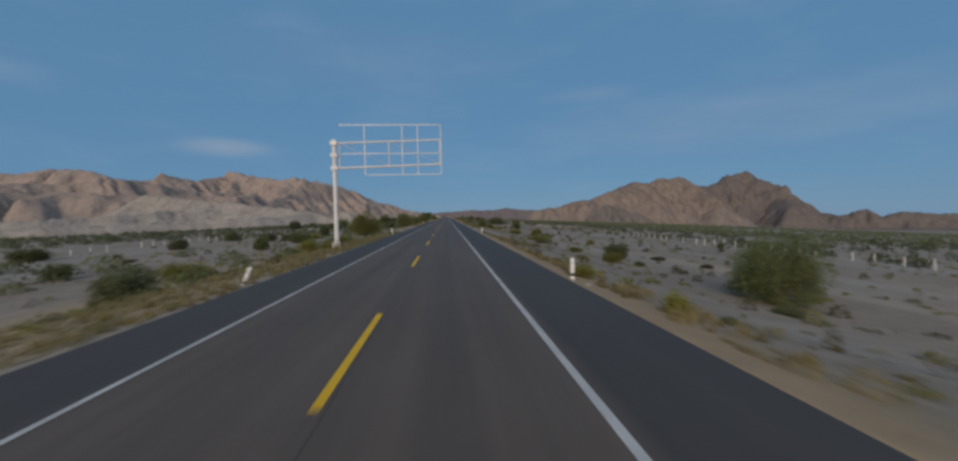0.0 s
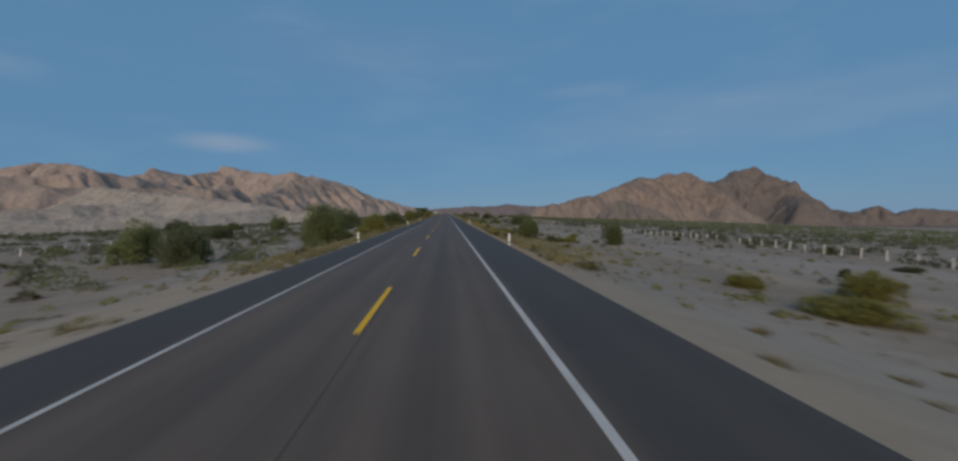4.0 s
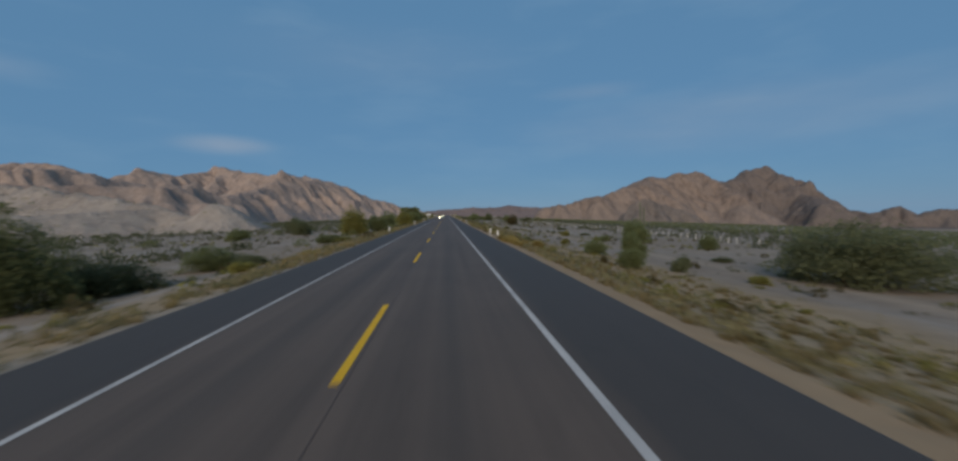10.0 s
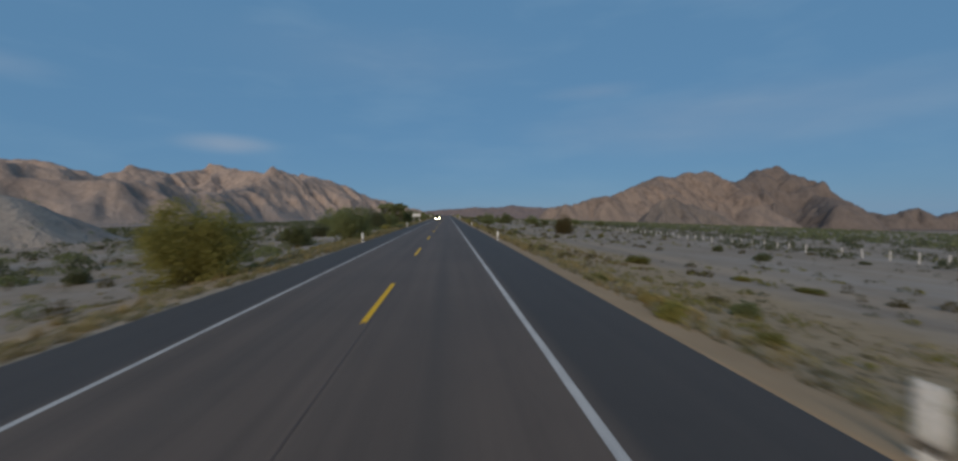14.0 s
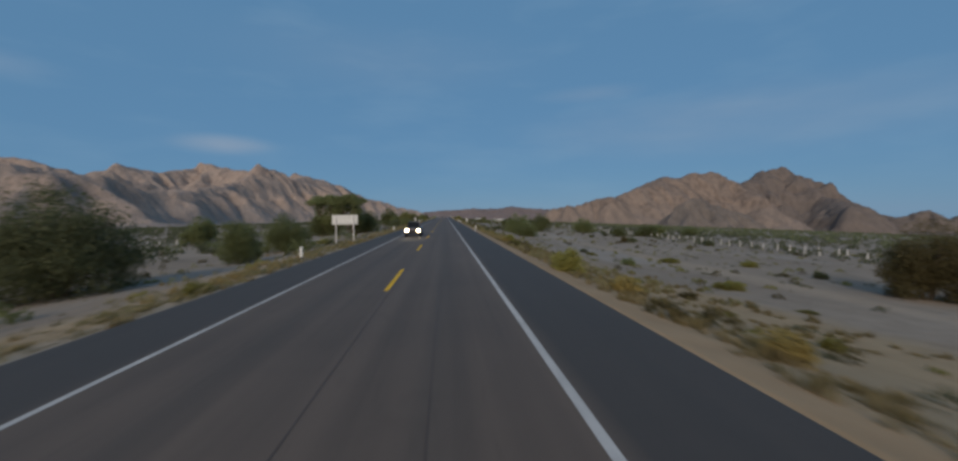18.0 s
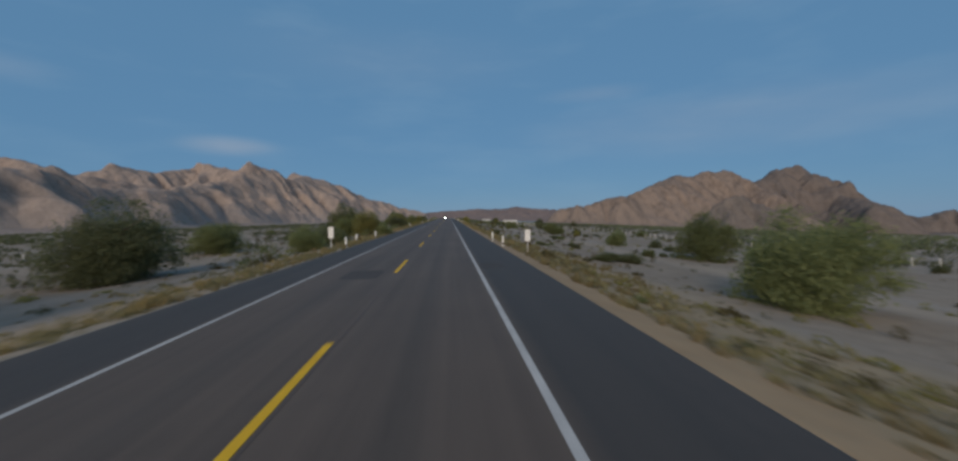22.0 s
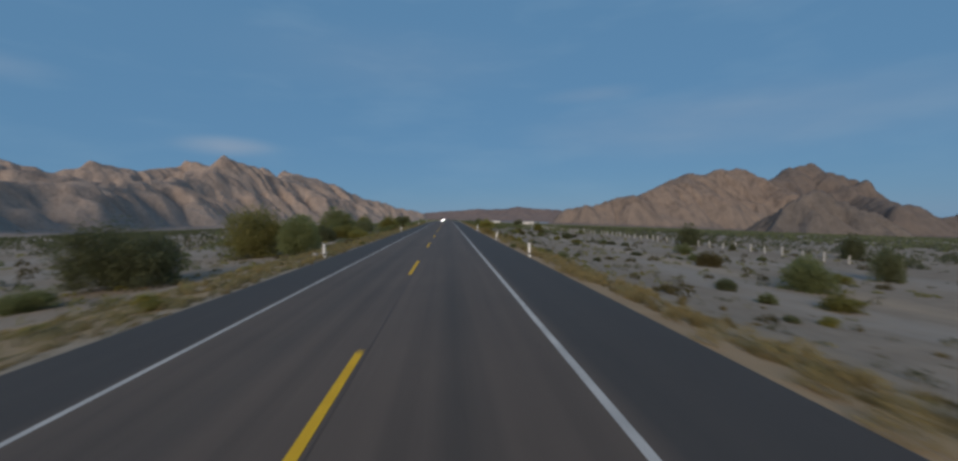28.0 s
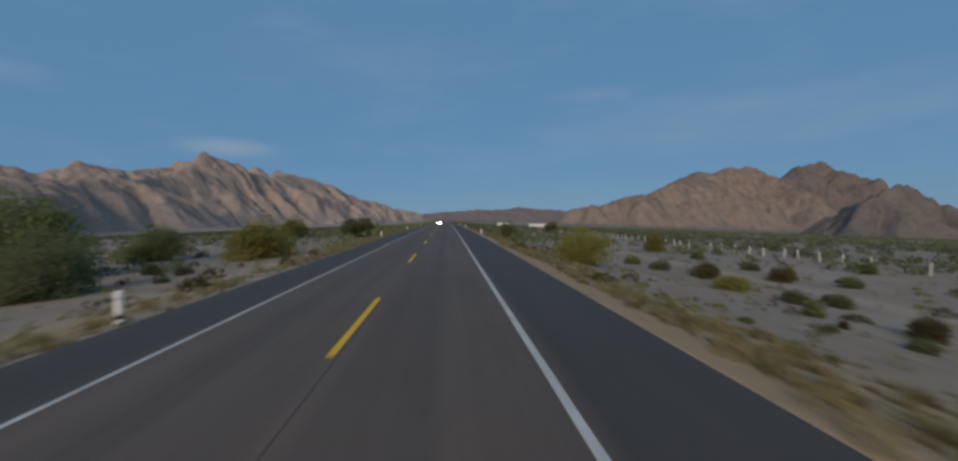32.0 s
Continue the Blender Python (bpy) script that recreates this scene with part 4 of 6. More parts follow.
shrubs += [(14.2, 222.5, 1.51, 0.67, 'g'), (-14.9, 229.8, 1.89, 0.68, 'g'), (-17.9, 229.9, 1.89, 0.83, 'g'), (-38.0, 231.5, 5.90, 4.70, 'd'), (-31.7, 237.8, 3.36, 1.92, 'g'), (-84.4, 240.1, 8.18, 5.85, 'd'), (9.5, 243.3, 1.83, 0.69, 'y'), (-17.3, 251.7, 6.50, 1.63, 'y'), (-36.8, 259.4, 9.00, 7.40, 'g'), (-20.8, 275.8, 7.80, 5.60, 'g'), (-19.4, 280.6, 7.00, 2.40, 'd'), (-65.3, 270.6, 7.85, 5.88, 'g'), (-87.5, 282.2, 7.28, 3.64, 'g'), (25.7, 283.9, 1.90, 0.71, 'y'), (36.2, 286.4, 13.00, 5.80, 'd'), (7.7, 288.2, 1.04, 0.52, 'w'), (18.0, 289.0, 2.80, 2.00, 'g'), (-39.9, 289.8, 6.60, 7.30, 'g'), (7.6, 290.1, 1.27, 0.67, 'w'), (7.1, 291.1, 1.21, 0.60, 'w'), (-18.4, 291.6, 5.35, 2.14, 'g'), (-14.6, 289.8, 3.40, 1.20, 'd')]
shrubs += [(25.3, 293.1, 1.53, 1.53, 'd'), (7.0, 293.9, 1.07, 0.64, 'w'), (8.1, 294.8, 1.26, 0.74, 'w'), (11.7, 298.7, 1.75, 0.99, 'w'), (20.6, 305.2, 3.30, 2.10, 'g'), (26.5, 307.0, 4.00, 3.30, 'g'), (-17.4, 321.5, 4.79, 1.68, 'g'), (48.4, 323.7, 3.55, 2.84, 'g'), (22.3, 324.7, 1.74, 0.79, 'y'), (15.6, 325.0, 1.87, 0.78, 'g'), (-18.2, 333.4, 1.19, 0.59, 'g'), (42.8, 340.2, 7.44, 5.15, 'g'), (35.9, 340.7, 2.86, 1.43, 'g'), (18.2, 346.0, 1.26, 0.55, 'g'), (-46.9, 353.9, 6.28, 2.93, 'g'), (42.3, 354.5, 1.96, 0.94, 'd'), (-20.6, 355.0, 8.80, 6.50, 'y'), (25.1, 356.8, 1.05, 0.63, 'g'), (-15.4, 358.4, 5.80, 4.30, 'g'), (32.8, 358.9, 2.77, 1.61, 'y')]
shrubs += [(7.7, 366.0, 0.95, 0.56, 'y'), (35.0, 370.3, 1.58, 0.89, 'y'), (14.3, 372.0, 1.29, 0.72, 'g'), (-38.9, 372.0, 7.00, 4.80, 'd'), (-10.9, 377.9, 5.70, 4.40, 'y'), (-25.6, 388.4, 1.83, 1.37, 'd'), (-47.3, 391.7, 7.24, 5.63, 'd'), (-9.9, 408.1, 6.00, 4.50, 'g'), (47.4, 411.3, 2.21, 1.06, 'd'), (-20.9, 419.5, 4.90, 3.80, 'g'), (49.3, 424.1, 2.15, 1.29, 'd'), (8.1, 447.0, 1.41, 0.59, 'y'), (15.8, 447.4, 1.51, 0.88, 'y'), (-8.9, 448.1, 3.02, 0.93, 'g'), (-27.5, 453.0, 7.00, 3.20, 'd'), (28.9, 457.1, 1.24, 0.49, 'd'), (19.5, 459.7, 1.76, 0.66, 'g'), (12.5, 461.2, 0.91, 0.81, 'd'), (9.3, 465.0, 1.20, 0.73, 'w'), (-14.2, 465.5, 3.39, 1.36, 'y')]
shrubs += [(-27.4, 465.5, 9.90, 6.70, 'g'), (-6.7, 471.8, 1.29, 0.43, 'y'), (7.9, 476.7, 1.83, 1.22, 'y'), (-21.0, 482.8, 8.40, 7.00, 'd'), (39.3, 485.5, 6.80, 6.60, 'b'), (23.5, 485.7, 1.84, 0.74, 'y'), (8.5, 494.6, 1.09, 0.49, 'y'), (40.7, 495.9, 1.58, 0.89, 'd'), (-17.9, 497.8, 4.40, 4.50, 'g'), (21.7, 499.5, 1.73, 0.87, 'g'), (9.3, 503.9, 1.69, 0.94, 'y'), (39.5, 504.5, 2.28, 0.76, 'y'), (-18.0, 510.6, 6.00, 4.70, 'g'), (9.0, 519.0, 0.94, 0.34, 'w'), (62.1, 545.5, 2.87, 1.44, 'd'), (8.9, 545.9, 0.90, 0.60, 'd'), (-50.0, 548.0, 8.00, 6.00, 'g'), (46.8, 552.7, 2.95, 1.48, 'd'), (22.3, 558.6, 6.90, 3.70, 'g'), (-21.6, 561.2, 8.80, 10.60, 't')]
shrubs += [(-28.4, 565.4, 9.60, 11.40, 't'), (9.1, 566.1, 0.48, 0.28, 'd'), (-29.5, 566.9, 10.60, 6.00, 'g'), (-20.6, 569.0, 8.60, 6.20, 'g'), (9.1, 571.4, 0.61, 0.26, 'g'), (44.3, 572.2, 1.94, 0.77, 'd'), (55.4, 579.3, 5.35, 3.05, 'g'), (23.5, 580.3, 8.90, 5.90, 'g'), (68.2, 586.9, 9.90, 4.12, 'g'), (-23.1, 591.2, 9.80, 6.50, 'd'), (-11.4, 598.3, 4.04, 2.69, 'g'), (19.8, 601.7, 3.71, 1.08, 'g'), (80.0, 603.0, 9.17, 4.59, 'g'), (55.1, 610.1, 9.62, 5.61, 'g'), (38.7, 612.5, 9.30, 6.80, 'g'), (31.1, 614.7, 2.32, 1.13, 'g'), (100.5, 614.7, 6.91, 3.80, 'g'), (-7.0, 617.3, 2.74, 1.78, 'g'), (-30.6, 618.7, 7.92, 4.84, 'g'), (17.5, 623.5, 1.53, 0.66, 'g')]
shrubs += [(-9.2, 624.0, 1.40, 0.51, 'd'), (-17.5, 627.0, 9.00, 3.00, 'd'), (42.6, 629.3, 2.24, 1.19, 'd'), (20.8, 630.2, 1.44, 0.36, 'g'), (18.6, 630.6, 1.45, 0.51, 'd'), (37.2, 640.2, 4.20, 3.68, 'g'), (-22.3, 641.2, 1.91, 0.96, 'd'), (12.3, 643.4, 1.73, 0.95, 'g'), (39.9, 649.3, 3.32, 1.60, 'd'), (26.9, 651.5, 1.24, 0.56, 'd'), (-24.0, 652.0, 3.82, 2.55, 'g'), (-16.7, 654.4, 8.60, 6.30, 'o'), (-49.7, 654.7, 6.15, 3.90, 'g'), (-22.0, 657.0, 6.50, 5.00, 'g'), (30.3, 658.3, 2.50, 0.92, 'g'), (42.3, 674.1, 2.33, 1.00, 'd'), (26.5, 675.4, 2.33, 0.80, 'g'), (-27.2, 678.3, 10.50, 8.80, 'g'), (35.5, 685.7, 6.23, 3.74, 'g'), (43.2, 686.1, 3.38, 2.36, 'd')]
shrubs += [(67.8, 691.9, 4.78, 2.10, 'g'), (-32.1, 711.3, 10.26, 4.79, 'g'), (40.9, 711.6, 5.86, 3.75, 'g'), (-8.7, 722.7, 0.94, 0.46, 'y'), (17.2, 725.3, 0.84, 0.39, 'd'), (24.7, 730.1, 2.52, 1.01, 'y'), (-19.8, 730.2, 2.78, 1.24, 'g'), (20.7, 731.0, 1.29, 0.74, 'g'), (21.7, 736.1, 1.78, 0.89, 'd'), (28.9, 736.8, 3.71, 2.78, 'g'), (-20.0, 737.1, 8.00, 4.80, 'd'), (6.9, 740.7, 0.72, 0.36, 'g'), (12.0, 744.4, 1.28, 0.69, 'g'), (44.8, 744.8, 3.31, 3.73, 'd'), (18.2, 752.4, 1.24, 0.43, 'd'), (12.9, 753.9, 1.14, 0.45, 'd'), (17.3, 756.7, 1.04, 0.45, 'g'), (-15.6, 757.0, 6.00, 5.20, 'g'), (-21.5, 759.5, 8.60, 6.70, 'o'), (35.8, 762.3, 2.15, 0.96, 'g')]
shrubs += [(29.0, 765.7, 2.08, 0.62, 'd'), (7.2, 766.9, 1.64, 1.02, 'w'), (10.8, 768.2, 1.93, 0.72, 'w'), (68.6, 770.6, 4.21, 4.57, 'd'), (41.0, 773.4, 3.25, 1.82, 'g'), (16.6, 778.4, 1.28, 0.51, 'd'), (56.1, 782.3, 1.60, 1.44, 'd'), (26.0, 784.0, 1.45, 0.66, 'd'), (-21.8, 788.6, 4.80, 3.60, 'd'), (38.1, 789.6, 2.06, 0.93, 'd'), (34.1, 791.3, 2.14, 1.28, 'd'), (9.1, 792.0, 0.97, 0.33, 'd'), (55.8, 796.4, 6.06, 5.05, 'd'), (14.6, 798.9, 0.87, 0.55, 'y'), (-30.9, 800.8, 11.00, 5.07, 'g'), (-21.4, 801.1, 9.18, 3.06, 'y'), (28.2, 806.0, 2.23, 0.97, 'y'), (-14.5, 810.5, 1.93, 1.35, 'g'), (16.2, 810.6, 1.27, 0.42, 'g'), (32.6, 812.6, 3.33, 1.71, 'd')]
shrubs += [(24.2, 814.3, 1.47, 0.59, 'd'), (12.5, 818.1, 0.50, 0.20, 'g'), (35.2, 820.4, 2.68, 1.19, 'g'), (27.5, 820.6, 2.94, 1.30, 'g'), (14.3, 823.6, 0.75, 0.30, 'g'), (18.4, 824.0, 0.78, 0.42, 'd'), (23.1, 824.0, 1.60, 1.33, 'b'), (21.4, 827.9, 1.29, 1.03, 'g'), (26.5, 831.4, 1.53, 0.99, 'd'), (24.2, 832.2, 1.96, 0.94, 'g'), (-24.0, 836.0, 7.00, 4.60, 'd'), (37.1, 840.6, 2.12, 1.06, 'g'), (25.2, 842.7, 2.30, 1.75, 'b'), (32.8, 843.1, 2.82, 1.69, 'b'), (-20.3, 844.3, 1.55, 0.93, 'd'), (-34.5, 844.5, 13.00, 8.50, 'g'), (14.6, 844.7, 5.65, 3.50, 'y'), (-24.4, 846.4, 1.63, 1.20, 'd'), (48.7, 849.7, 2.04, 1.63, 'g'), (23.9, 854.5, 2.53, 1.01, 'g')]
shrubs += [(-19.6, 857.4, 8.60, 4.80, 'y'), (-35.0, 862.9, 7.80, 4.84, 'g'), (38.6, 865.2, 2.25, 1.26, 'd'), (40.1, 880.4, 4.51, 3.95, 'y'), (16.7, 904.3, 5.47, 4.01, 'g'), (-20.9, 918.3, 11.00, 5.68, 'g'), (-43.6, 933.3, 11.00, 6.55, 'y'), (53.5, 1008.7, 8.56, 6.16, 'd')]
shrubs += [(10.8, 12.4, 0.73, 0.33, 'd'), (7.8, 18.2, 1.85, 0.60, 'y'), (18.7, 19.0, 1.67, 0.50, 'd'), (-18.9, 33.9, 4.42, 1.32, 'y'), (-9.9, 40.5, 1.30, 0.78, 'y'), (21.8, 41.1, 1.36, 0.61, 'd'), (29.4, 41.6, 1.84, 0.44, 'd'), (9.3, 45.3, 0.87, 0.31, 'd'), (28.3, 49.7, 2.20, 0.53, 'd'), (19.5, 55.4, 2.18, 0.79, 'y'), (12.4, 63.0, 0.87, 0.23, 'd'), (14.1, 65.7, 1.07, 0.23, 'd'), (-61.7, 67.5, 5.92, 2.22, 'g'), (32.2, 68.3, 1.89, 0.57, 'd'), (57.8, 79.6, 1.60, 1.44, 'd'), (21.4, 86.8, 6.12, 0.92, 'y'), (-29.9, 100.6, 3.63, 1.31, 'y'), (-40.8, 101.2, 4.39, 1.97, 'd'), (26.3, 101.9, 4.01, 0.66, 'y'), (25.1, 106.1, 2.60, 0.47, 'd')]
shrubs += [(29.2, 110.8, 4.95, 0.89, 'y'), (35.9, 113.8, 1.38, 0.60, 'd'), (26.6, 116.0, 3.12, 0.70, 'y'), (30.7, 116.2, 2.38, 0.71, 'y'), (21.6, 120.4, 5.11, 1.15, 'y'), (23.8, 130.2, 3.17, 1.07, 'y'), (40.3, 138.3, 1.29, 0.99, 'd'), (52.1, 142.0, 3.12, 0.70, 'd'), (7.7, 147.3, 1.06, 0.57, 'b'), (7.3, 150.2, 1.48, 0.60, 'w'), (-7.8, 152.3, 1.44, 0.32, 'y'), (18.9, 158.8, 1.65, 0.50, 'y'), (-7.3, 160.9, 2.14, 0.55, 'y'), (65.3, 164.5, 1.96, 1.41, 'd'), (-7.3, 165.4, 1.84, 0.50, 'y'), (10.0, 172.4, 2.29, 0.64, 'w'), (-19.8, 173.9, 2.98, 2.01, 'd'), (22.2, 174.0, 3.07, 0.83, 'y'), (24.9, 176.9, 3.24, 1.21, 'y'), (8.9, 177.2, 1.09, 0.49, 'y')]
shrubs += [(-22.1, 185.8, 3.69, 1.81, 'b'), (28.6, 187.4, 2.55, 0.92, 'y'), (-14.9, 187.8, 5.06, 1.14, 'y'), (-6.9, 189.4, 0.82, 0.22, 'd'), (53.5, 189.5, 1.84, 1.19, 'd'), (9.8, 189.6, 1.16, 0.45, 'y'), (15.2, 192.0, 2.89, 1.04, 'y'), (38.7, 193.2, 1.50, 0.43, 'y'), (10.1, 193.9, 1.38, 0.62, 'w'), (27.6, 203.6, 1.13, 0.34, 'd'), (21.9, 204.6, 2.32, 1.05, 'd'), (12.9, 204.7, 1.56, 0.63, 'w'), (9.2, 212.6, 0.54, 0.22, 'y'), (18.3, 219.3, 1.17, 0.42, 'd'), (7.6, 220.0, 0.98, 0.66, 'w'), (7.5, 222.7, 1.42, 0.51, 'w'), (12.0, 223.0, 0.88, 0.53, 'y'), (20.9, 223.1, 0.88, 0.22, 'd'), (24.4, 228.3, 0.92, 0.27, 'd'), (8.1, 238.2, 0.36, 0.22, 'b')]
shrubs += [(-26.8, 241.9, 3.38, 1.02, 'y'), (12.7, 241.9, 1.35, 0.35, 'y'), (-10.6, 245.4, 2.18, 0.55, 'y'), (-8.4, 247.3, 1.63, 0.49, 'y'), (22.5, 248.4, 1.16, 0.31, 'y'), (22.6, 252.0, 0.86, 0.31, 'd'), (-27.8, 254.2, 4.47, 1.34, 'd'), (26.4, 254.4, 1.52, 0.34, 'y'), (11.8, 254.6, 0.69, 0.52, 'd'), (-22.2, 257.7, 3.37, 1.14, 'y'), (8.6, 262.8, 0.50, 0.34, 'b'), (26.8, 267.9, 3.45, 0.78, 'y'), (-7.1, 271.0, 0.99, 0.22, 'd'), (15.2, 273.1, 1.38, 0.50, 'b'), (20.3, 274.0, 0.73, 0.32, 'y'), (-9.8, 278.1, 1.75, 0.63, 'y'), (22.6, 289.6, 1.57, 1.41, 'd'), (16.4, 291.5, 0.83, 0.90, 'b'), (-56.6, 293.9, 3.85, 1.73, 'd'), (9.3, 294.2, 1.04, 0.56, 'w')]
shrubs += [(8.4, 297.7, 1.04, 0.59, 'w'), (35.0, 301.0, 2.75, 0.74, 'd'), (7.3, 313.3, 0.58, 0.32, 'b'), (-13.4, 315.6, 3.12, 0.70, 'y'), (-6.8, 317.5, 2.24, 0.46, 'y'), (8.3, 320.0, 0.75, 0.35, 'w'), (12.6, 323.9, 1.09, 0.37, 'y'), (7.3, 324.3, 0.56, 0.25, 'b'), (20.2, 328.1, 0.84, 0.36, 'y'), (7.0, 331.1, 0.76, 0.27, 'y'), (-16.8, 332.1, 1.57, 0.53, 'd'), (-22.8, 336.9, 3.21, 0.62, 'd'), (32.7, 337.1, 1.87, 1.26, 'y'), (26.3, 337.4, 1.65, 0.51, 'y'), (7.0, 338.1, 0.87, 0.29, 'y'), (-20.7, 339.5, 1.51, 0.54, 'd'), (-9.7, 347.5, 0.50, 0.27, 'd'), (43.6, 355.7, 1.64, 0.67, 'd'), (-8.5, 357.6, 1.59, 0.54, 'd'), (10.4, 366.0, 1.04, 0.40, 'y')]
shrubs += [(8.6, 368.7, 1.12, 0.42, 'w'), (27.8, 369.8, 1.16, 0.31, 'y'), (41.9, 370.5, 3.84, 0.86, 'd'), (8.3, 373.0, 1.26, 0.34, 'y'), (33.8, 375.2, 1.45, 0.71, 'd'), (28.3, 383.5, 2.42, 0.36, 'y'), (57.8, 386.2, 1.65, 0.59, 'd'), (26.8, 388.6, 1.69, 0.43, 'y'), (10.3, 392.5, 1.36, 0.49, 'd'), (23.2, 400.1, 3.89, 0.87, 'y'), (55.9, 404.7, 1.45, 0.52, 'd'), (45.6, 409.8, 2.39, 1.00, 'd'), (7.2, 428.2, 0.53, 0.22, 'b'), (-6.6, 432.5, 1.54, 0.69, 'd'), (14.5, 435.9, 0.62, 0.22, 'd'), (19.2, 437.1, 2.08, 0.47, 'y'), (7.6, 441.1, 1.08, 0.36, 'w'), (7.0, 444.5, 0.93, 0.50, 'w'), (-6.5, 445.8, 1.63, 0.73, 'd'), (30.5, 451.0, 1.18, 0.42, 'y')]
shrubs += [(17.5, 452.3, 1.47, 0.35, 'y'), (-9.2, 452.8, 2.95, 0.89, 'w'), (41.0, 453.0, 1.50, 0.36, 'd'), (14.8, 455.6, 1.05, 0.38, 'y'), (32.6, 455.9, 0.82, 0.39, 'd'), (-9.3, 456.4, 2.51, 1.13, 'w'), (30.0, 458.5, 1.57, 0.53, 'b'), (21.0, 462.6, 1.81, 0.33, 'd'), (39.8, 464.4, 1.92, 0.52, 'd'), (43.9, 465.1, 2.04, 1.10, 'y'), (15.0, 469.5, 0.93, 0.50, 'y'), (42.9, 472.2, 1.96, 0.71, 'y'), (9.1, 472.6, 1.38, 0.73, 'w'), (22.1, 477.9, 1.24, 0.22, 'y'), (15.4, 478.5, 1.28, 0.43, 'b'), (22.3, 485.2, 1.68, 0.57, 'y'), (11.4, 496.9, 0.88, 0.22, 'b'), (8.4, 501.0, 0.98, 0.63, 'w'), (29.5, 505.2, 2.85, 0.64, 'y'), (41.1, 506.4, 1.62, 0.66, 'y')]
shrubs += [(20.9, 509.2, 1.41, 0.43, 'y'), (21.8, 514.3, 1.44, 0.60, 'd'), (14.6, 519.9, 0.76, 0.26, 'y'), (-17.9, 525.5, 3.19, 0.86, 'y'), (10.3, 540.9, 1.75, 0.79, 'd'), (8.1, 544.2, 1.04, 0.23, 'y'), (8.1, 548.2, 0.59, 0.22, 'b'), (44.7, 551.8, 1.99, 1.79, 'b'), (60.5, 557.5, 1.13, 0.68, 'd'), (52.2, 582.3, 2.23, 1.51, 'd'), (62.9, 603.2, 2.10, 1.14, 'd'), (23.1, 603.3, 4.03, 1.21, 'd'), (34.0, 615.6, 1.71, 0.66, 'd'), (23.1, 623.4, 1.82, 0.82, 'd'), (18.6, 624.7, 1.50, 0.45, 'g'), (23.9, 628.0, 1.79, 0.80, 'd'), (43.6, 636.5, 3.19, 1.79, 'd'), (14.9, 642.9, 1.57, 0.47, 'y'), (-8.9, 648.5, 0.59, 0.25, 'd'), (17.6, 649.2, 1.93, 0.54, 'y')]
shrubs += [(31.7, 652.5, 1.33, 0.48, 'd'), (42.1, 654.9, 2.68, 1.74, 'd'), (9.0, 658.7, 1.18, 0.44, 'w'), (29.9, 662.8, 3.51, 0.71, 'd'), (18.9, 665.1, 0.74, 0.27, 'd'), (27.9, 669.6, 0.83, 0.40, 'd'), (32.6, 669.9, 1.11, 0.40, 'd'), (14.6, 672.5, 1.61, 0.72, 'w'), (41.8, 681.0, 2.37, 1.90, 'y'), (48.0, 681.7, 2.74, 0.79, 'd'), (32.2, 690.0, 1.66, 0.48, 'd'), (39.8, 696.3, 5.22, 2.94, 'g'), (9.0, 707.4, 1.39, 0.31, 'w'), (-10.2, 714.4, 3.77, 0.97, 'y'), (-7.2, 720.8, 0.94, 0.34, 'y'), (26.5, 721.3, 1.34, 0.51, 'y'), (19.0, 725.3, 1.02, 0.46, 'y'), (36.7, 728.8, 2.45, 1.10, 'b'), (22.8, 737.6, 1.56, 0.68, 'd'), (32.0, 740.3, 3.30, 2.76, 'g')]
shrubs += [(38.0, 743.1, 2.07, 0.93, 'y'), (10.9, 745.1, 0.79, 0.28, 'd'), (10.3, 746.9, 1.40, 0.27, 'y'), (-6.4, 747.2, 0.83, 0.28, 'y'), (11.7, 751.9, 0.83, 0.30, 'd'), (33.0, 754.7, 3.43, 2.16, 'b'), (34.3, 763.4, 1.34, 0.40, 'd'), (47.5, 764.4, 1.51, 0.75, 'd'), (7.9, 768.8, 1.66, 0.82, 'w'), (12.4, 770.2, 1.55, 0.70, 'y'), (17.7, 774.2, 0.47, 0.22, 'd'), (17.9, 780.2, 1.29, 0.29, 'd'), (36.1, 792.2, 2.62, 0.79, 'd'), (28.9, 793.3, 2.57, 0.93, 'y'), (-16.7, 793.8, 5.12, 1.84, 'y'), (7.8, 794.2, 0.95, 0.22, 'y'), (16.6, 799.4, 0.48, 0.26, 'd'), (32.1, 800.0, 2.16, 0.44, 'd'), (35.1, 800.3, 1.50, 0.72, 'd'), (-10.9, 804.9, 1.27, 0.86, 'y')]
shrubs += [(-16.3, 807.5, 1.77, 0.64, 'd'), (26.8, 810.3, 1.19, 0.43, 'd'), (20.0, 821.8, 1.14, 0.62, 'd'), (37.5, 824.5, 3.42, 1.06, 'b'), (20.0, 825.0, 0.63, 0.46, 'b'), (-31.1, 828.1, 5.19, 2.92, 'g'), (27.6, 833.0, 1.48, 0.73, 'd'), (23.4, 837.2, 2.98, 1.15, 'y'), (-18.7, 839.3, 1.16, 0.50, 'd'), (24.0, 848.5, 2.39, 1.08, 'd'), (37.1, 852.4, 2.56, 1.10, 'd')]
for k, (sx, sy, sw, sh, kind) in enumerate(shrubs):
    plant(sx, sy, sw, sh, kind, k)
for key, ob in templates.items():
    if key not in used_templates:
        for o in (*ob.children, ob):
            bpy.data.objects.remove(o)


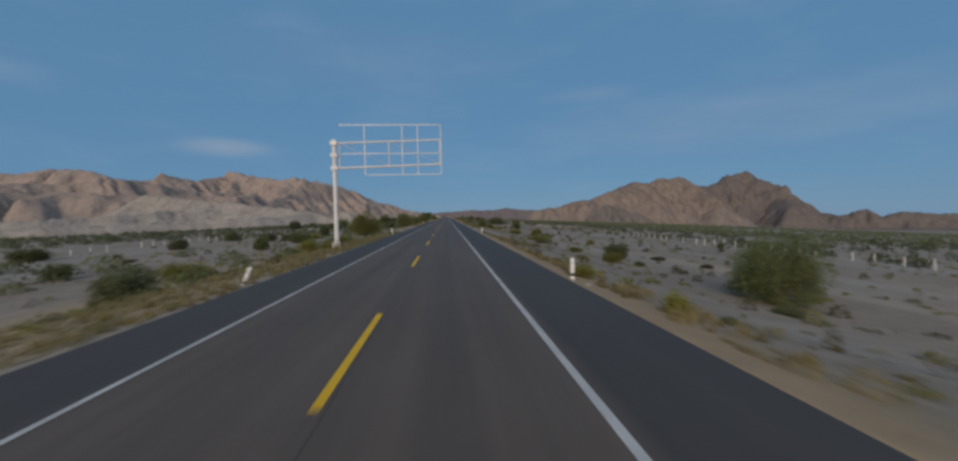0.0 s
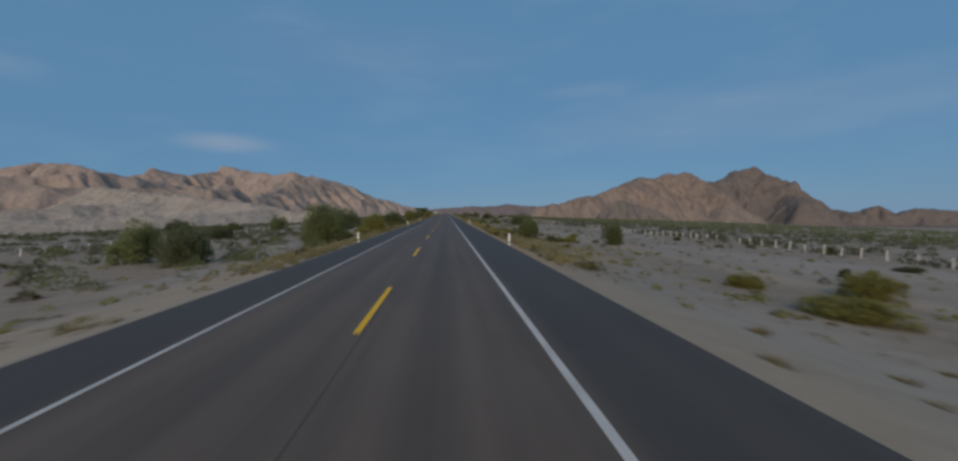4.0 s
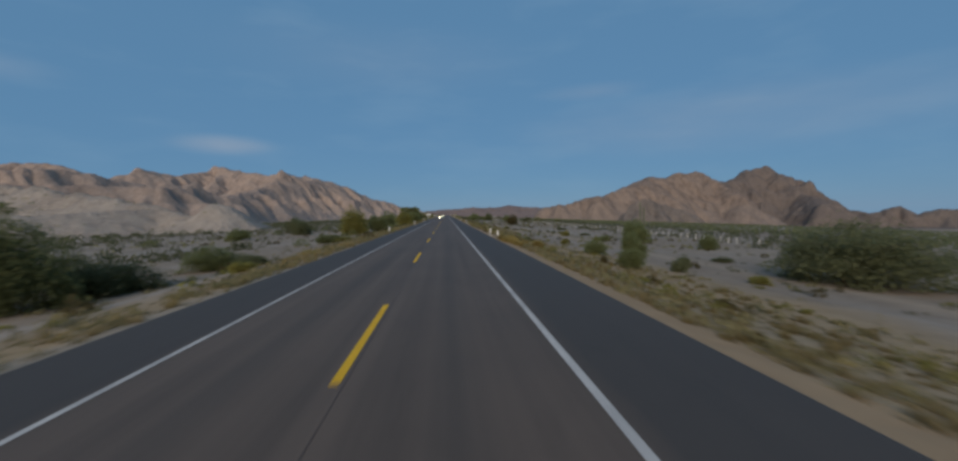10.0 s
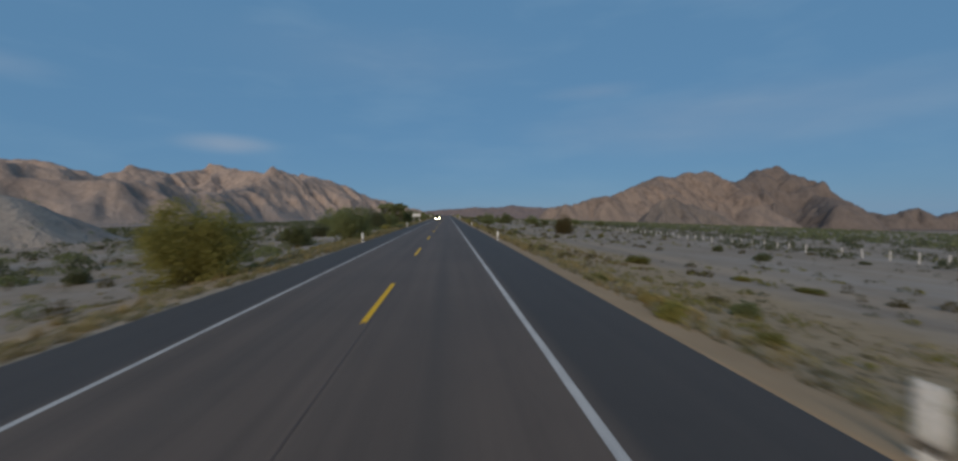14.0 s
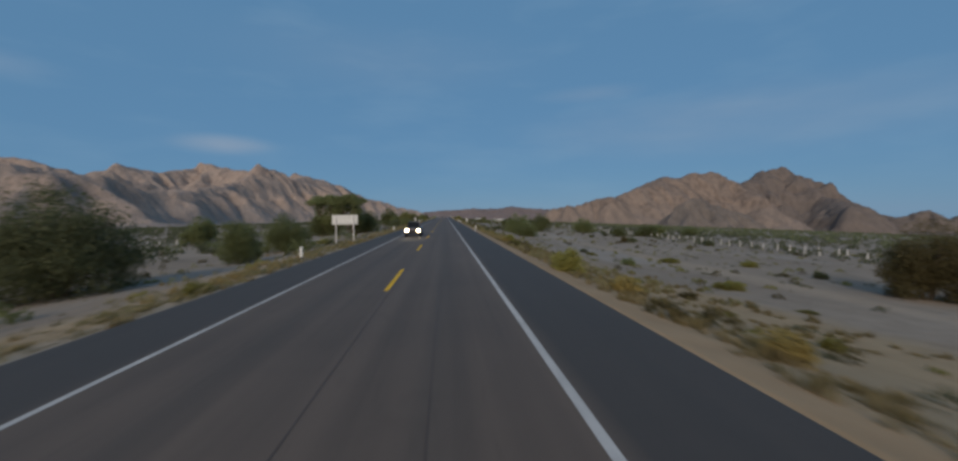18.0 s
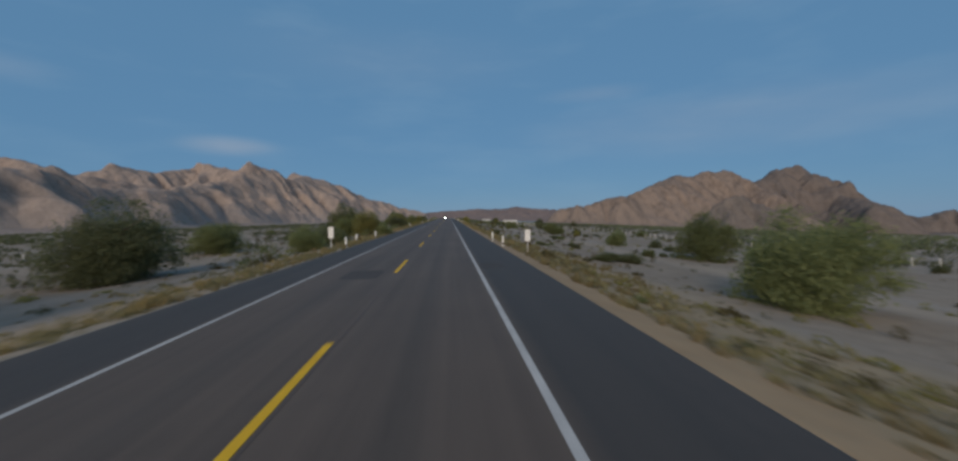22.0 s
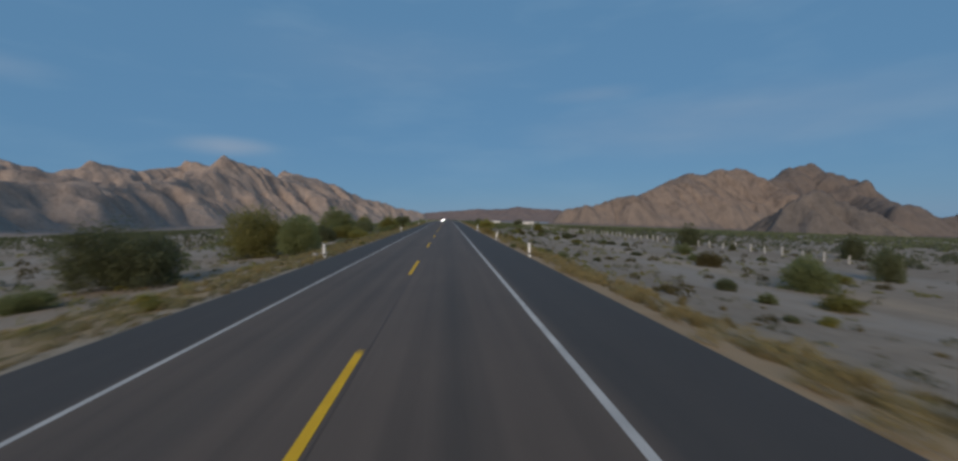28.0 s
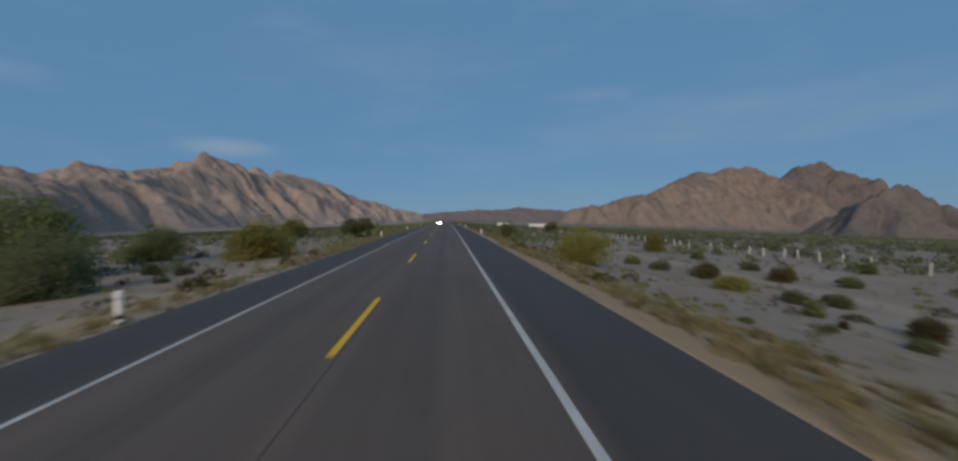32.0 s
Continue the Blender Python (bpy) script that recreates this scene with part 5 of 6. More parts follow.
# ---- loose cover that nobody could count ----
def clumps(name, label, category, points, widths, heights, leaves, size, mat, seed, z=None):
    """Many small plants in one mesh."""
    rng = np.random.default_rng(seed)
    n = len(points)
    d = rng.normal(size=(n, leaves, 3))
    d /= np.linalg.norm(d, axis=2, keepdims=True)
    d *= 0.55 + 0.45 * rng.random((n, leaves, 1))
    d[..., 2] = np.abs(d[..., 2])
    z = ground_z(points[:, 0], points[:, 1]) if z is None else z
    c = np.stack([points[:, 0], points[:, 1], z], -1)[:, None, :]
    p = c + d * np.stack([widths / 2, widths / 2, heights], -1)[:, None, :]
    u = rng.normal(size=(n, leaves, 3))
    u[..., 2] = np.abs(u[..., 2]) + 0.4
    u /= np.linalg.norm(u, axis=2, keepdims=True)
    v = np.cross(u, rng.normal(size=(n, leaves, 3)))
    v /= np.linalg.norm(v, axis=2, keepdims=True)
    s = (size * widths)[:, None, None] * (0.6 + 0.8 * rng.random((n, leaves, 1)))
    verts = np.stack([p - u * s, p + u * s, p + v * s * 0.9], 2).reshape(-1, 3)
    ob = new(name, array_mesh(name, verts, np.arange(n * leaves * 3).reshape(-1, 3), mat))
    return tagged(ob, label, category, kind="stuff")


def tufts(name, label, points, widths, heights, blades, mat, seed):
    """Tufts of narrow bent grass blades in one mesh."""
    rng = np.random.default_rng(seed)
    n = len(points)
    z = ground_z(points[:, 0], points[:, 1]) - 0.01
    c = np.stack([points[:, 0], points[:, 1], z], -1)[:, None, :]
    a, r = rng.random((n, blades)) * 6.283, rng.random((n, blades)) ** 0.6
    out = np.stack([np.cos(a), np.sin(a), a * 0], -1)
    side = np.stack([-np.sin(a), np.cos(a), a * 0], -1)
    w, h = widths[:, None, None], (heights[:, None] * (0.55 + 0.6 * rng.random((n, blades))) * (1.05 - 0.55 * r))[..., None]
    up = np.array([0.0, 0.0, 1.0])
    foot = c + out * (w * 0.30 * r[..., None])
    tip = c + out * (w * 0.55 * r[..., None]) + up * h
    half = side * (0.012 + 0.035 * w) * (0.6 + 0.8 * rng.random((n, blades, 1)))
    verts = np.stack([foot - half * 1.25, foot + half * 1.25, tip], 2).reshape(-1, 3)
    ob = new(name, array_mesh(name, verts, np.arange(n * blades * 3).reshape(-1, 3), mat))
    return tagged(ob, label, "grass", kind="stuff")


def scatter(seed, n, lo, hi, y0, y1, side_sign, power=1.0, patch=0.0, patch_scale=25, belt=False):
    rng = np.random.default_rng(seed)
    x = side_sign * (lo + (hi - lo) * rng.random(n * 5) ** power)
    y = y0 + (y1 - y0) * rng.random(n * 5)
    keep = vnoise(x / patch_scale, y / patch_scale, seed) > patch
    # the bare dirt lay-by on both sides of the road
    reach = np.where(x > 0, 15.0, 11.0) + 3.0 * (vnoise(y / 6, x * 0, 5) - 0.5)
    keep &= ~((np.abs(y - 96) < 25) & (np.abs(x) < reach) & (rng.random(len(x)) > 0.06))
    if belt:
        width = np.interp(y, BELT_Y, BELT[side_sign]) + 3.5 * (vnoise(x / 4, y / 7, seed + 9) - 0.6)
        keep &= (np.abs(x) < width) | (rng.random(len(x)) > 0.90)
    return np.stack([x, y], -1)[keep][:n]


for side_name, s, edge in (("west", -1, 5.7), ("east", 1, 6.4)):
    bare = 1.15 if s > 0 else 0.0
    p = scatter(11 + s, 2700 if s > 0 else 1500, edge + 0.1 + bare, edge + 2.6 + bare, -20, 960, s, 1.5, 0.36, 9)
    tufts("verge_grass", "dry straw-coloured grass tufts along the road verge", p, 0.22 + 0.45 * np.random.rand(len(p)), 0.10 + 0.26 * np.random.rand(len(p)) ** 1.4, 20, DRY_GRASS, 3 + s)
    p = scatter(81 + s, 3600 if s > 0 else 2300, edge + 0.6 + 0.5 * bare, edge + 14, -20, 960, s, 1.2, 0.34, 16, True)
    tufts("golden_grass", "low golden dry grass in patches beside the road", p, 0.30 + 0.6 * np.random.rand(len(p)), 0.12 + 0.30 * np.random.rand(len(p)) ** 1.4, 30, GOLD_GRASS, 63 + s)
    p = scatter(151 + s, 15000, edge + 0.2 + bare, edge + 16, -20, 960, s, 1.4, 0.2, 18, True)
    tufts("straw_cover", "thin low straw-coloured grass over brown earth", p, 0.25 + 0.5 * np.random.rand(len(p)), 0.04 + 0.10 * np.random.rand(len(p)), 9, STRAW, 83 + s)
    p = scatter(21 + s, 3000 if s > 0 else 4200, edge + 2.0, 85, -20, 1000, s, 1.1, 0.28, 30)
    clumps("desert_scrub", "small grey-green scrub dotted over pale sand", "scrub", p, 0.35 + 0.85 * np.random.rand(len(p)) ** 2, 0.15 + 0.45 * np.random.rand(len(p)) ** 2, 34, 0.095, GREY_SCRUB, 5 + s)
    p = scatter(71 + s, 5000 if s > 0 else 7000, edge + 0.5 + 0.7 * bare, edge + (17 if s > 0 else 26), -20, 960, s, 1.4, 0.36 if s > 0 else 0.24, 22, True)
    clumps("olive_ground_cover", "low olive and straw-coloured ground cover beside the road", "scrub", p, 0.3 + 0.7 * np.random.rand(len(p)) ** 1.5, 0.10 + 0.30 * np.random.rand(len(p)), 24, 0.11, OLIVE_GRASS, 41 + s)
    p = scatter(91 + s, 600 if s > 0 else 600, edge + 1.6, 70, -20, 960, s, 1.1, 0.30, 26)
    clumps("round_scrub", "small rounded brown-olive bushes dotted over pale sand", "scrub", p, 0.6 + 1.1 * np.random.rand(len(p)) ** 1.5, 0.35 + 0.45 * np.random.rand(len(p)), 90, 0.09, LEAF["b"], 29 + s)
    p = scatter(131 + s, 230 if s > 0 else 80, edge + 0.5 + 0.6 * bare, edge + 3.2, -20, 960, s, 1.2, 0.52, 34)
    clumps("golden_mounds", "rounded golden-yellow tufts of dry grass close to the asphalt", "grass", p, 0.55 + 0.55 * np.random.rand(len(p)), 0.30 + 0.25 * np.random.rand(len(p)), 200, 0.056, GOLD_GRASS, 39 + s)
    p = scatter(31 + s, 2600 if s > 0 else 1500, edge + 3.0, 85, -20, 1000, s, 1.3, 0.35, 30)
    clumps("yellow_scrub", "low yellowish scrub dotted over pale sand", "scrub", p, 0.4 + 0.8 * np.random.rand(len(p)), 0.15 + 0.35 * np.random.rand(len(p)), 34, 0.11, LEAF["y"], 7 + s)
    p = scatter(41 + s, 4800 if s > 0 else 3200, 62 if s > 0 else 30, 190 if s > 0 else 125, 0, 1200, s, 1.2, 0.12 if s > 0 else 0.24, 40)
    clumps("plain_scrub", "grey-green desert scrub across the plain", "scrub", p, 1.2 + 2.0 * np.random.rand(len(p)) ** 1.5, 0.6 + 1.0 * np.random.rand(len(p)), 40, 0.098, FAR_SCRUB, 9 + s)
    p = scatter(45 + s, 9000 if s > 0 else 7500, 120, 520 if s > 0 else 640, 0, 1700, s, 1.2, 0.20, 60)
    clumps("far_scrub", "band of dark green desert scrub far across the plain", "scrub", p, 1.8 + 2.6 * np.random.rand(len(p)), 0.9 + 1.3 * np.random.rand(len(p)), 18, 0.15, LEAF["d"], 13 + s)
    p = scatter(51 + s, 1500, 9 if s < 0 else 10, 90, 850, 2600, s, 1.2, 0.2, 60)
    clumps("distant_bushes", "green roadside bushes far ahead", "shrub", p, 1.8 + 2.6 * np.random.rand(len(p)), 1.0 + 1.5 * np.random.rand(len(p)), 44, 0.10, LEAF["g"], 19 + s)
p = scatter(141, 240, 6.75, 9.2, 598, 850, 1, 1.3, 0.30, 14)
clumps("golden_mounds", "golden-yellow dry grass tufts lining the edge of the asphalt", "grass", p, 0.5 + 0.5 * np.random.rand(len(p)), 0.26 + 0.22 * np.random.rand(len(p)), 160, 0.060, GOLD_GRASS, 45)
for hill, count, most, wide in (("foothill_west", 420, 40, 1.3), ("mountain_west", 1100, 70, 2.4)):
    # scattered shrubs on the rubble slopes
    v = SLOPES[hill]
    rise = v[:, 2] - ground_z(v[:, 0], v[:, 1])
    v = v[(rise > 0.8) & (rise < most)]
    v = v[np.random.default_rng(7).choice(len(v), count, replace=False)]
    clumps("slope_shrubs", "small dark shrubs dotted over the pale rubble slopes", "scrub", v[:, :2], wide * (0.7 + 1.1 * np.random.rand(count)), wide * (0.4 + 0.5 * np.random.rand(count)), 40, 0.09, LEAF["d"], 81, v[:, 2])
p = scatter(65, 1500, 95, 430, 0, 1500, -1, 1.3, 0.30, 55)
clumps("foot_bushes", "green mesquite bushes scattered along the foot of the hills", "scrub", p, 2.2 + 3.2 * np.random.rand(len(p)), 1.2 + 2.0 * np.random.rand(len(p)), 90, 0.060, LEAF["d"], 79)
p = scatter(61, 260, 13, 60, -10, 900, -1, 1.2, 0.35, 40)
clumps("mesquite_thicket", "loose thicket of green mesquite bushes between road and hills", "scrub", p, 1.4 + 2.4 * np.random.rand(len(p)), 0.8 + 1.3 * np.random.rand(len(p)), 260, 0.045, LEAF["g"], 77)


# ---- delineator posts ----
def delineator():
    base = new("delineator_post")
    part("body", lathe([(0.085, 0.24), (0.085, 0.32), (0.082, 0.60), (0.080, 0.76), (0.068, 0.82), (0.045, 0.855), (0.015, 0.868)]), POST_WHITE, base, smooth=True)
    part("black_band", lathe([(0.084, 0.13), (0.084, 0.24)]), POST_BLACK, base, "black painted band")
    part("foot", lathe([(0.092, -0.35), (0.090, 0.13)]), POST_WHITE, base)
    part("reflector", box(-0.035, 0.035, -0.092, -0.078, 0.64, 0.70, 0.004), SIGN_BACK, base, "small pale reflector")
    return tagged(base, "white concrete delineator post with rounded top on the road edge", "delineator post", group="delineator posts along the road")


post_0 = delineator()
posts = [
    (6.71, 15.9, 0.1, 4), (6.80, 59.2, 9.0, 7), (-6.20, 60.2, 0.3, 4), (6.70, 133.0, 0.5, 1), (-6.20, 140.0, 0.8, -1),
    (6.62, 185.0, -2.6, 8), (-5.95, 185.6, -1.3, -3), (-6.00, 225.8, -0.3, -5), (6.76, 294.5, -0.3, -8), (6.66, 300.7, 2.8, 0),
    (-6.35, 312.6, 0.3, 1), (-6.25, 358.2, -1.0, 1), (6.87, 359.6, -1.8, 3), (-5.95, 394.6, -1.9, -6), (6.75, 395.0, 0.8, 4),
    (6.82, 438.5, -1.2, 8), (-6.20, 439.1, 0.0, 0), (-6.40, 481.2, 1.2, -6), (6.80, 522.0, 1.2, 1), (-6.25, 522.9, -1.0, -8),
    (6.95, 592.2, 1.8, 1), (-6.30, 592.5, -1.1, 8), (6.60, 597.2, 0.6, 1), (-7.40, 601.3, 1.6, 5), (-6.50, 607.6, -1.1, 0),
    (-6.35, 650.2, 0.4, -7), (6.70, 690.0, 1.6, 0), (-6.40, 693.0, 0.9, 8), (6.67, 733.0, -1.0, 2), (-6.40, 735.2, -0.4, -4),
    (6.62, 750.5, 13.0, -2), (6.55, 775.4, 1.2, 6), (-6.15, 777.0, 1.4, 0), (-6.15, 818.8, 0.7, 2), (-6.30, 861.0, 1.6, -2),
    (6.75, 863.5, 0.6, -7), (-6.30, 895.0, -0.4, -1), (6.70, 909.0, -0.4, -1), (-6.30, 940.0, 2.1, -5), (6.70, 958.0, -0.5, 6),
]
for k, (px, py, lean, turn) in enumerate(posts):
    m = pose(px, py, float(ground_z(px, py)), lean * 0.4, lean, turn)
    if k == 0:
        post_0.matrix_basis = m
    else:
        copy_thing(post_0, m)
fallen = copy_thing(post_0, pose(-6.45, 17.0, float(ground_z(-6.45, 17.0)) - 0.05, 12, 24, 10))
tagged(fallen, "leaning white concrete delineator post on the sandy verge", "delineator post")


def stone(name, x, y, size, mat, seed, label):
    bm = bmesh.new()
    bmesh.ops.create_icosphere(bm, subdivisions=2, radius=size)
    for v in bm.verts:
        v.co *= 1 + 0.35 * noise.noise(v.co * (2.2 / size) + Vector((seed, 0, 0)))
        v.co.z *= 0.6
    ob = new(name, mesh_of(name, bm, mat))
    ob.location = (x, y, float(ground_z(x, y)) + size * 0.2)
    return tagged(ob, label, "stone", group="stones on the verge")


for k, (x, y, s) in enumerate(((-6.9, 17.4, 0.13), (6.9, 14.6, 0.10), (7.3, 541, 0.13), (6.7, 793, 0.20), (-6.6, 452, 0.3), (-7.2, 738, 0.3), (-8.2, 739, 0.22), (6.8, 36, 0.1), (7.6, 305, 0.14))):
    stone("stone", x, y, s, CONCRETE, k * 7.3, "pale weathered stone lying on the sandy verge")


# ---- fences: rows of short concrete posts far from the road ----
def fence(name, x, y0, y1, step, height, seed, label):
    rnd = random.Random(seed)
    base = tagged(new(name), label, "fence")
    bm = box(-0.09, 0.09, -0.09, 0.09, -0.3, height, 0.02)
    bm2 = box(-0.085, 0.085, -0.085, 0.085, -0.3, height * 0.86, 0.02)
    meshes = [mesh_of("post", bm, FENCE_GREY), mesh_of("post", bm2, FENCE_GREY)]
    y = y0
    while y < y1:
        if rnd.random() > 0.06:
            px = x + (float(np.interp(y, (270, 350, 700, 790), (-5, 0, 0, -12))) if x > 0 else 0) + rnd.uniform(-0.25, 0.25)
            share("post", meshes[rnd.random() < 0.3], base, pose(px, y, float(ground_z(px, y)), rnd.gauss(0, 3), rnd.gauss(0, 3), rnd.uniform(0, 20)))
        y += step * rnd.uniform(0.85, 1.15)
    return base


for y0, y1 in ((20, 275), (335, 520), (520, 740), (740, 1050)):
    fence("fence", 68, y0, y1, 3.4, 1.5, y0, "row of weathered white concrete fence posts on the plain")
fence("fence", -66, 30, 330, 4.2, 1.2, 9, "row of pale concrete fence posts below the hills")
fence("fence", -56, 500, 620, 4.2, 1.2, 12, "row of pale concrete fence posts below the hills")


# ---- cantilever sign gantry, its panels gone ----
def gantry(x, y):
    base = new("sign_gantry")
    base.location = (x, y, float(ground_z(x, y)) + 0.12)
    part("footing", box(-0.40, 0.40, -0.40, 0.40, -0.9, 0.42, 0.04), CONCRETE, base, "concrete footing block")
    part("base_plate", box(-0.32, 0.32, -0.32, 0.32, 0.42, 0.46), GALV, base)
    part("column", lathe([(0.25, 0.46), (0.24, 0.8), (0.21, 4.0), (0.20, 10.28), (0.12, 10.36)], 20), STEEL_WHITE, base, "tapered white steel column", True)
    for z in (9.98, 8.8, 7.58):
        bm = box(-0.05, 0.36, -0.30, 0.30, z - 0.08, z + 0.08, 0.015)
        box(-0.31, 0.31, -0.29, -0.23, z - 0.18, z + 0.18, 0.01, bm)
        part("flange", bm, GALV, base, "rusty bolted flange")
    for z, r in ((9.98, 0.095), (7.58, 0.105)):
        part("arm", tube((0.2, 0, z), (10.2, 0, z + 0.30), r, r * 0.85, 14), STEEL_WHITE, base, "horizontal white pipe arm")
    for x1 in (0.48, 5.2, 10.15):
        part("web", tube((x1, 0, 7.58 + 0.03 * x1), (x1, 0, 9.98 + 0.03 * x1), 0.055, None, 10), STEEL_WHITE, base)
    for xa, xb in ((0.5, 5.2), (5.2, 10.15)):
        part("brace", tube((xa, 0.03, 9.95 + 0.03 * xa), (xb, 0.03, 7.65 + 0.03 * xb), 0.025, None, 8), GALV, base, "thin diagonal brace rod")
    for z, x0, x1 in ((11.7, 0.5, 10.3), (6.9, 3.0, 10.2), (8.95, 0.7, 10.2)):
        part("rail", box(x0, x1, -0.18, -0.11, z - 0.04, z + 0.04, 0.008), GALV, base, "thin horizontal panel rail")
    for xv in (2.9, 6.5, 8.0, 10.25):
        part("upright", box(xv - 0.04, xv + 0.04, -0.11, -0.04, 6.9, 11.7, 0.008), GALV, base, "thin vertical panel rail")
    return tagged(base, "white steel cantilever sign gantry with an empty panel frame", "sign gantry")


gantry(-8.9, 40.6)


def panel_sign(x, y):
    base = new("road_sign")
    base.location = (x, y, float(ground_z(x, y)))
    base.rotation_euler = (0, 0, radians(-3))
    part("panel", box(-1.40, 1.40, -0.02, 0.02, 2.02, 3.06, 0.012), SIGN_BACK, base, "blank pale sheet panel")
    for z in (2.25, 2.8):
        part("stiffener", box(-1.36, 1.36, -0.055, -0.02, z - 0.03, z + 0.03, 0.006), GALV, base)
    for px in (-0.95, 0.95):
        part("post", box(px - 0.05, px + 0.05, -0.15, -0.055, -0.4, 3.0, 0.01), GALV, base, "square steel post")
    return tagged(base, "pale blank back of a wide road sign on two posts", "road sign")


panel_sign(-9.0, 502.6)


def kilometre_sign(x, y, turn):
    base = new("kilometre_sign")
    base.matrix_basis = pose(x, y, float(ground_z(x, y)), 0, 0, turn)
    part("plate", box(-0.22, 0.22, -0.01, 0.01, 0.90, 1.88, 0.008), POST_WHITE, base, "white enamel plate")
    part("post", box(-0.035, 0.035, 0.012, 0.06, -0.3, 1.80, 0.006), GALV, base, "thin galvanised post")
    for z, w in ((1.64, 0.10), (1.40, 0.06), (1.16, 0.09)):
        part("lettering", box(-w, w, -0.0165, -0.0125, z - 0.035, z + 0.035), GALV, base, "faded lettering")
    return tagged(base, "small white upright kilometre plate on a steel post", "kilometre sign", group="kilometre signs")


kilometre_sign(9.0, 591.6, 0)
kilometre_sign(-8.0, 594.2, 180)


# ---- columnar cactus on the right-hand plain ----
def cactus(x, y, heights):
    base = new("columnar_cactus")
    base.location = (x, y, float(ground_z(x, y)))
    for k, h in enumerate(heights):
        bm, seg = bmesh.new(), 24
        prof = [(0.13, -0.1), (0.16, h * 0.2), (0.17, h * 0.6), (0.16, h * 0.9), (0.11, h * 0.97), (0.03, h)]
        rings = [[bm.verts.new((k * 1.05 + r * (1 + 0.1 * (-1) ** j) * math.cos(2 * math.pi * j / seg), 0.3 * k + r * (1 + 0.1 * (-1) ** j) * math.sin(2 * math.pi * j / seg), z)) for j in range(seg)] for r, z in prof]
        for lo, hi in zip(rings, rings[1:]):
            for j in range(seg):
                bm.faces.new((lo[j], lo[(j + 1) % seg], hi[(j + 1) % seg], hi[j]))
        bm.faces.new(rings[-1])
        part("stem", bm, CACTUS, base, "ribbed green stem")
    return tagged(base, "tall ribbed columnar cactus with two upright stems", "cactus")


cactus(47.3, 347.3, (9.2, 8.1))


